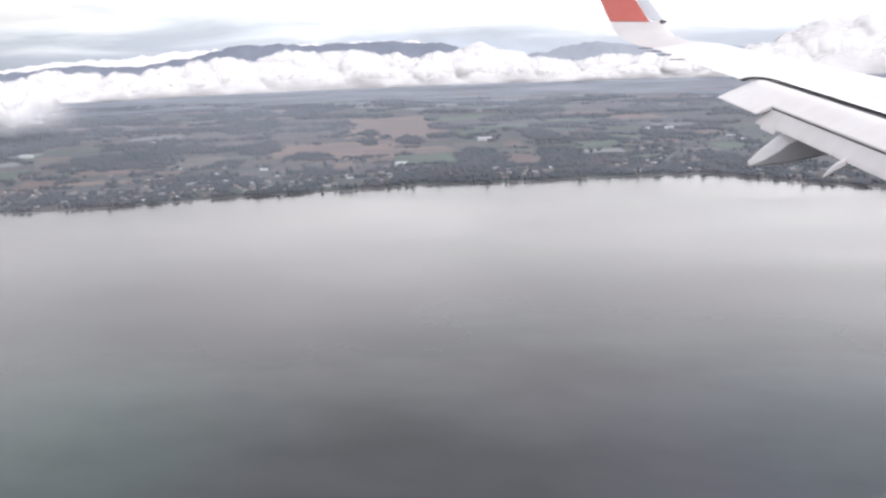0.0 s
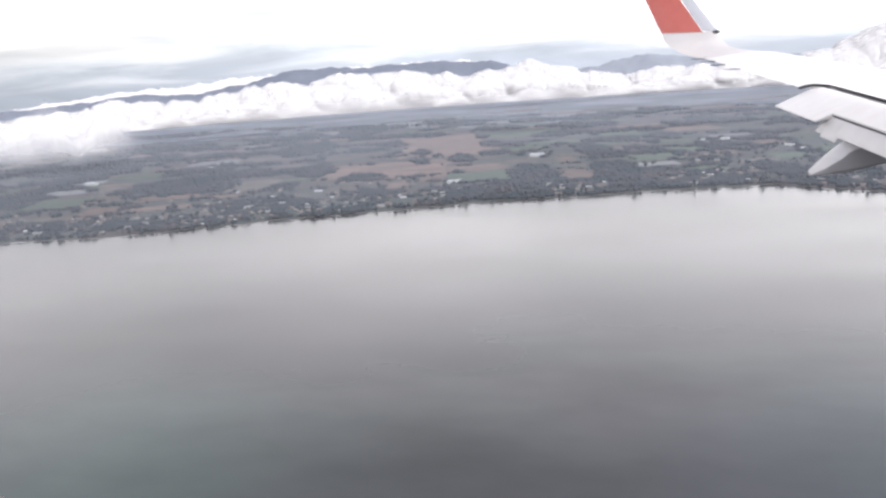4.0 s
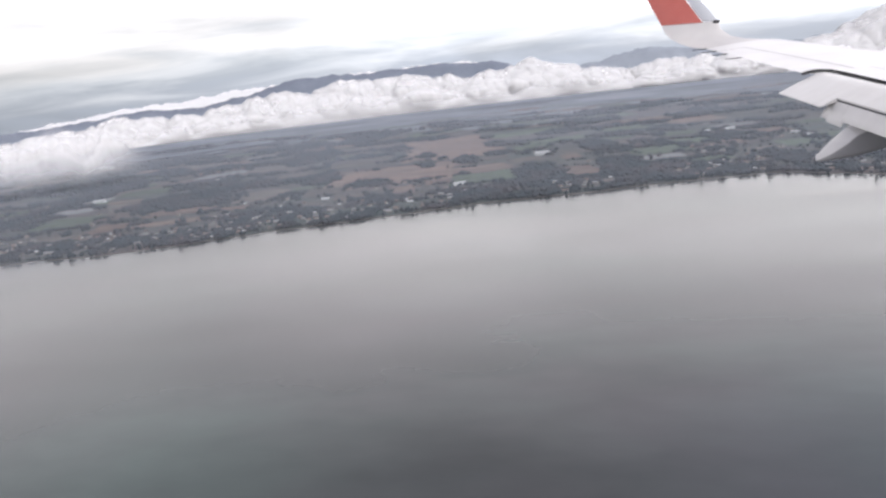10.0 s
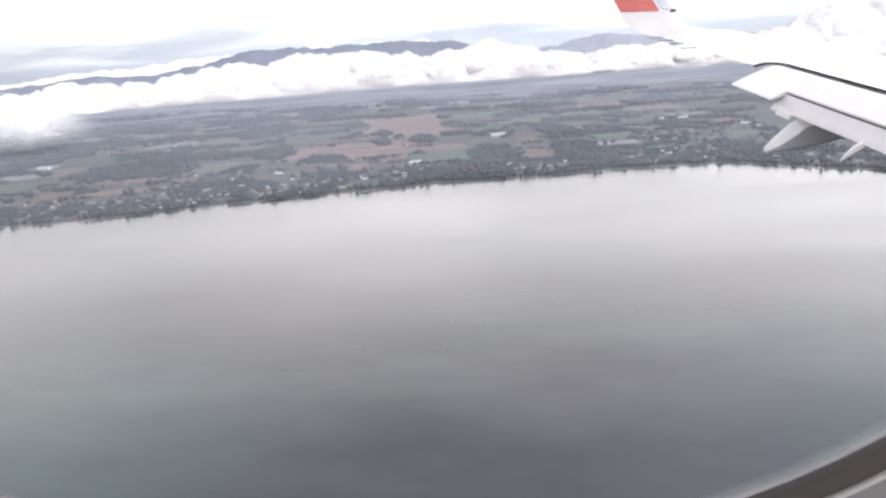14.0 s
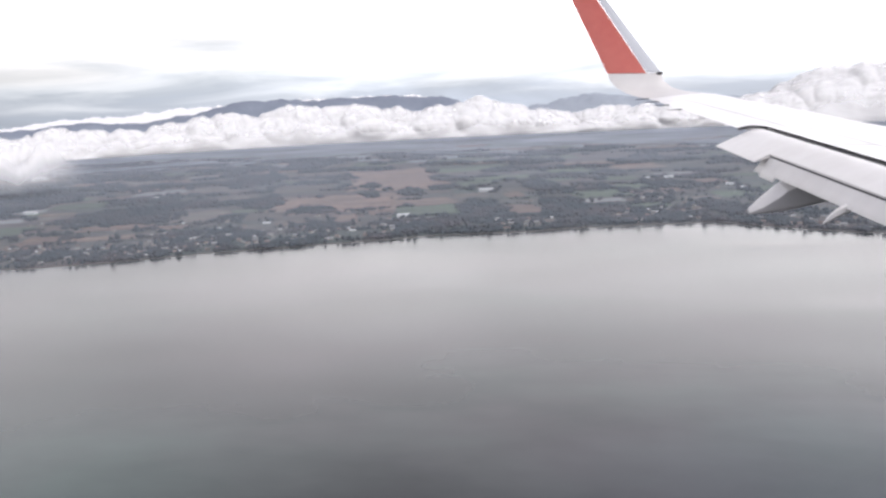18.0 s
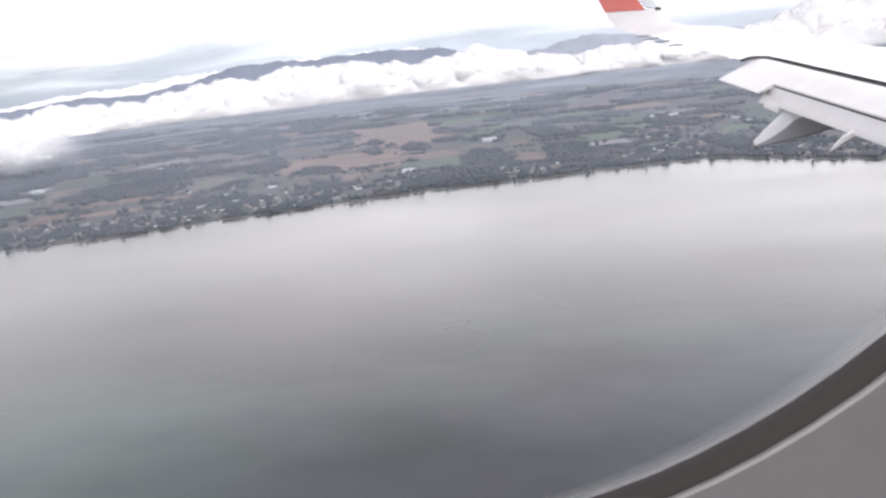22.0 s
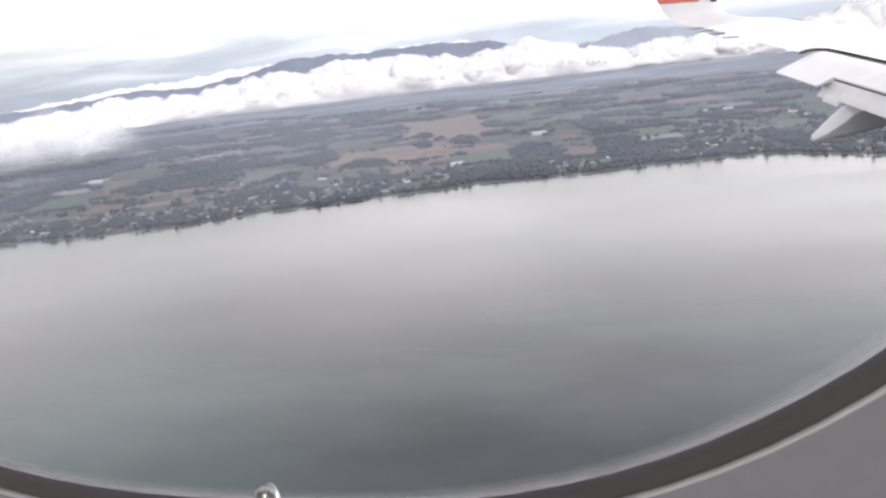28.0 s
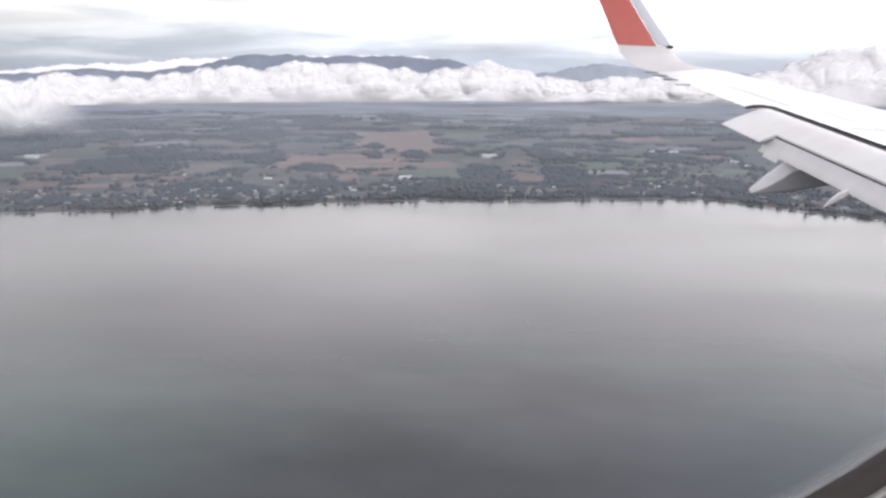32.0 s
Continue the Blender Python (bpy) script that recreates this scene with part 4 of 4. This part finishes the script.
            rings.append([(x0 + u, y + a, z0 + b) for a, b in ring])

        def hull(sides):
            bm = bmesh.new()
            vs = [[bm.verts.new(p) for p in ring] for ring in rings]
            for r, q in zip(vs, vs[1:]):
                for n in sides:
                    bm.faces.new((r[n], r[(n + 1) % 9], q[(n + 1) % 9], q[n]))
            if len(sides) > 3:
                bm.faces.new(vs[0]), bm.faces.new(vs[-1][::-1])
            bmesh.ops.delete(bm, geom=[p for p in bm.verts if not p.link_faces], context="VERTS")
            return bm

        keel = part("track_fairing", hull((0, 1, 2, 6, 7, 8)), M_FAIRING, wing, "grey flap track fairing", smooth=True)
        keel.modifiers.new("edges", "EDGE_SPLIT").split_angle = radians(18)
        # upper faces take the wing's white: skylight on them painted as colour
        part("fairing_lit_top", hull((3, 4, 5)), M_WING, keel, "sloping top of the fairing, whitened for the skylight on it")
    # a small spike under the rear flap
    x0, _, z0 = te(7.75)
    bm = bmesh.new()
    rings = [[bm.verts.new((x0 + u, 7.75 + a * w, z0 + zz + b * h)) for a, b in ((0, -1), (1, -0.4), (0.8, 0.7), (0, 1), (-0.8, 0.7), (-1, -0.4))]
             for u, w, zz, h in ((-0.405, 0.006, -0.442, 0.009), (-0.365, 0.024, -0.405, 0.028), (-0.3, 0.036, -0.352, 0.042), (-0.22, 0.04, -0.312, 0.044), (-0.1, 0.04, -0.28, 0.036), (0.1, 0.02, -0.25, 0.012))]
    for r, q in zip(rings, rings[1:]):
        for n in range(6):
            bm.faces.new((r[n], r[(n + 1) % 6], q[(n + 1) % 6], q[n]))
    bm.faces.new(rings[0]), bm.faces.new(rings[-1][::-1])
    part("drive_fairing", bm, M_FLAP, wing, "small pale spiked fairing", smooth=True).modifiers.new("edges", "EDGE_SPLIT").split_angle = radians(30)
    # winglet: root bend in off-white with its shade painted in, red fin, pale grey leading edge
    bend = [(0.28, 15.0, -0.132, 1.15, 5), (0.08, 15.25, -0.09, 1.12, 20), (-0.11, 15.42, -0.02, 1.07, 40), (-0.30, 15.55, 0.10, 1.0, 60), (-0.40, 15.61, 0.22, 0.95, 74), (-0.455, 15.65, 0.36, 0.96, 80)]
    fin = [(-0.455, 15.65, 0.36, 0.96, 80), (-1.045, 15.87, 1.63, 0.655, 81), (-1.49, 16.02, 2.60, 0.42, 82)]

    def sections(rows, a, b, thick):
        out = []
        for x, y, z, c, lean in rows:
            t = radians(lean)
            up = Vector((0, -math.sin(t), math.cos(t))) * thick
            out.append(((x + c * a, y, EYE_Z + z), (c * (b - a), 0, (0.04 if y == 15.0 else 0.03 if y < 15.3 else 0.0 if y < 15.5 else -0.04) * c), up))
        return out

    winglet = loft("winglet_root", sections(bend, 0, 1, 1.0), M_ROOT, wing, "curved winglet root, its white toned down for shade")
    fin_foil = [(0.0, 0.0), (0.2, 0.03), (0.6, 0.05), (1.0, 0.05), (1.0, -0.05), (0.6, -0.05), (0.2, -0.03)]
    nose_foil = [(0.0, 0.16), (0.4, 0.13), (0.8, 0.07), (1.0, 0.0), (0.8, -0.07), (0.4, -0.13), (0.0, -0.16)]
    winglet_fin = loft("winglet_fin", sections(fin, 0, 0.73, 0.9), M_RED, wing, "red winglet fin", fin_foil)
    loft("winglet_leading_edge", sections(fin, 0.73, 1.0, 0.9), M_NOSE, winglet_fin, "pale grey winglet leading edge", nose_foil)
    bm = bmesh.new()
    bmesh.ops.create_uvsphere(bm, u_segments=12, v_segments=8, radius=1, matrix=Matrix.Translation((0.47, 15.42, EYE_Z + 0.31)) @ Matrix.Diagonal((0.065, 0.04, 0.03, 1)))
    part("navigation_light", bm, M_GAP, winglet, "dark wingtip light", smooth=True)
    # static dischargers
    for y in (15.05, 14.5, 13.9, 13.2):
        x, yy, z = te(y)
        bm = bmesh.new()
        bmesh.ops.create_cone(bm, segments=6, radius1=0.012, radius2=0.006, depth=0.24, matrix=Matrix.Translation((x - 0.09, yy, z)) @ pose(0, 0, 0, 0, -90, 0))
        part("static_discharger", bm, M_GAP, outer_wing)
    # panel joints of aileron and spoilers
    def skin(y, u, cut=0.0):
        """A point on the upper skin at the share u of the chord."""
        c = Vector(chord_at(y, cut))
        h = curve_at(sorted(FOIL[:10]), u)
        return Vector(te(y, cut, 0.012 if cut else 0)) + c * u + UP * (h * c.length + 0.004)

    def joint(a, b, w, m, host, cut=0.0):
        bm = bmesh.new()
        n = 10
        rows = [[bm.verts.new(skin(a[0] + (b[0] - a[0]) * q / n, a[1] + (b[1] - a[1]) * q / n + e * w, cut) if a[0] != b[0] else
                              skin(a[0] + e * w, a[1] + (b[1] - a[1]) * q / n, cut)) for q in range(n + 1)] for e in (0, 1)]
        for q in range(n):
            bm.faces.new((rows[0][q], rows[0][q + 1], rows[1][q + 1], rows[1][q]))
        part("panel_joint", bm, m, host)

    joint((14.9, 0.80), (10.85, 0.86), 0.012, M_SEAM, outer_wing)
    joint((14.3, 0.30), (10.85, 0.26), 0.008, M_SEAM, outer_wing)
    joint((14.3, 0.02), (14.3, 0.30), 0.02, M_SEAM, outer_wing)
    joint((10.85, 0.84), (2.0, 0.88), 0.008, M_SEAM, inner_wing, 0.33)
    joint((10.84, 0.20), (2.0, 0.2), 0.006, M_SEAM, inner_wing, 0.33)
    for y in (9.3, 7.4, 5.5, 3.6):
        joint((y, 0.0), (y, 0.2), 0.02, M_SEAM, inner_wing, 0.33)


build_wing()

# ---- cabin window ----
WIN_X, WIN_Z, WIN_R, WIN_B, WIN_P = -0.0692, EYE_Z + 0.2349, 0.1656, 0.2975, 2.64


def outline(r, n=48):
    """The window's rounded outline, a broad upright oval with flattened sides, grown by r - WIN_R."""
    pts = []
    for i in range(n):
        t = 2 * math.pi * (i + 0.5) / n
        c, q = math.cos(t), math.sin(t)
        x, z = WIN_R * math.copysign(abs(c) ** (2 / WIN_P), c), WIN_B * math.copysign(abs(q) ** (2 / WIN_P), q)
        nx, nz_ = math.copysign(abs(x / WIN_R) ** (WIN_P - 1) / WIN_R, x), math.copysign(abs(z / WIN_B) ** (WIN_P - 1) / WIN_B, z)
        k = (r - WIN_R) / math.hypot(nx, nz_)
        pts.append((WIN_X + x + nx * k, WIN_Z + z + nz_ * k))
    return pts


def ring(name, sect, material, parent, label="", n=160):
    """A moulding swept round the window; sect: its section as (outline radius, depth) points."""
    bm = bmesh.new()
    loops = [[bm.verts.new((x, y, z)) for x, z in outline(r, n)] for r, y in sect]
    for a, b in zip(loops, loops[1:] + loops[:1]):
        for i in range(n):
            j = (i + 1) % n
            bm.faces.new((a[i], a[j], b[j], b[i]))
    return part(name, bm, material, parent, label, smooth=True)


def build_window():
    win = thing("window_1", "rounded airliner cabin window with dark seal", "window", kind="structure")
    r = WIN_R
    ring("window_seal", [(r - 0.0008, 0.1000), (r - 0.0004, 0.0989), (r + 0.0004, 0.0985), (r + 0.0014, 0.0984), (r + 0.0022, 0.0986), (r + 0.003, 0.104), (r + 0.001, 0.104)], M_DARK, win, "dark brown rubber window seal")
    ring("trim_bead", [(r + 0.0021, 0.0988), (r + 0.0022, 0.098), (r + 0.0025, 0.0977), (r + 0.0028, 0.0979), (r + 0.003, 0.0989), (r + 0.003, 0.103), (r + 0.0024, 0.103)], M_BEAD, win, "thin pale trim bead")
    # a pale film, fading inwards, is added to imitate the glow along the pane's rim
    bm = bmesh.new()
    n, steps = 160, 10
    loops = [[bm.verts.new((x, 0.1005, z)) for x, z in outline(r - 0.0003 - 0.0028 * k / steps, n)] for k in range(steps + 1)]
    for a, b in zip(loops, loops[1:]):
        for q in range(n):
            bm.faces.new((a[q], a[(q + 1) % n], b[(q + 1) % n], b[q]))
    haze = part("pane_rim_glow", bm, M_RIM_GLOW, win, "pale film imitating the glow along the pane's rim")
    share = haze.data.attributes.new("vapour_share", "FLOAT", "POINT")
    share.data.foreach_set("value", [(1 - k / steps) ** 1.6 for k in range(steps + 1) for _ in range(n)])
    bm = bmesh.new()
    bmesh.ops.create_cone(bm, cap_ends=True, segments=24, radius1=0.0016, radius2=0.0016, depth=0.006, matrix=pose(-0.0619, 0.0975, EYE_Z - 0.0602, 20, 0, 0))
    bmesh.ops.bevel(bm, geom=[e for e in bm.edges if len(e.link_faces) == 2 and abs(e.link_faces[0].normal.dot(e.link_faces[1].normal)) < 0.3], offset=0.0004, segments=2, affect="EDGES")
    part("stud", bm, M_STEEL, win, "small round metal stud", smooth=True)


def build_cabin():
    # inner side panel with its opening
    n = 160
    inner = outline(WIN_R + 0.0027, n)
    bm = bmesh.new()
    x0, x1, z0, z1 = -3.0, 10.5, EYE_Z - 2.0, EYE_Z + 1.3
    loops = []
    for y, grow in ((0.099, 0), (0.099, 1), (0.125, 1), (0.125, 0)):
        ringv = []
        for x, z in inner if y < 0.1 else outline(WIN_R + 0.09, n):
            if grow:
                dx, dz = x - WIN_X, z - WIN_Z
                k = min((x1 - WIN_X) / dx if dx > 1e-6 else (x0 - WIN_X) / dx if dx < -1e-6 else 1e9, (z1 - WIN_Z) / dz if dz > 1e-6 else (z0 - WIN_Z) / dz if dz < -1e-6 else 1e9)
                x, z = WIN_X + dx * k, WIN_Z + dz * k
            ringv.append(bm.verts.new((x, y, z)))
        loops.append(ringv)
    for a, b in zip(loops, loops[1:] + loops[:1]):
        for i in range(n):
            bm.faces.new((a[i], a[(i + 1) % n], b[(i + 1) % n], b[i]))
    tagged(part("wall_port", bm, M_PANEL, None), "grey moulded cabin side panel round the window", "wall", kind="structure")

    def slab(name, a, b, label, cat):
        bm = bmesh.new()
        bmesh.ops.create_cube(bm, size=1, matrix=Matrix.Translation([(p + q) / 2 for p, q in zip(a, b)]) @ Matrix.Diagonal([abs(q - p) for p, q in zip(a, b)] + [1]))
        tagged(part(name, bm, M_CABIN, None), label, cat, kind="structure")

    slab("floor", (-3, -3, z0 - 0.05), (10.5, 0.125, z0), "plain cabin floor", "floor")
    slab("ceiling", (-3, -3, z1), (10.5, 0.125, z1 + 0.05), "plain cabin ceiling", "ceiling")
    slab("wall_starboard", (-3, -3.05, z0), (10.5, -3, z1), "plain far cabin side wall", "wall")
    slab("wall_aft", (-3.05, -3, z0), (-3, 0.125, z1), "plain aft cabin partition", "wall")
    slab("wall_forward", (10.5, -3, z0), (10.55, 0.125, z1), "plain forward cabin partition", "wall")


build_window()
build_cabin()
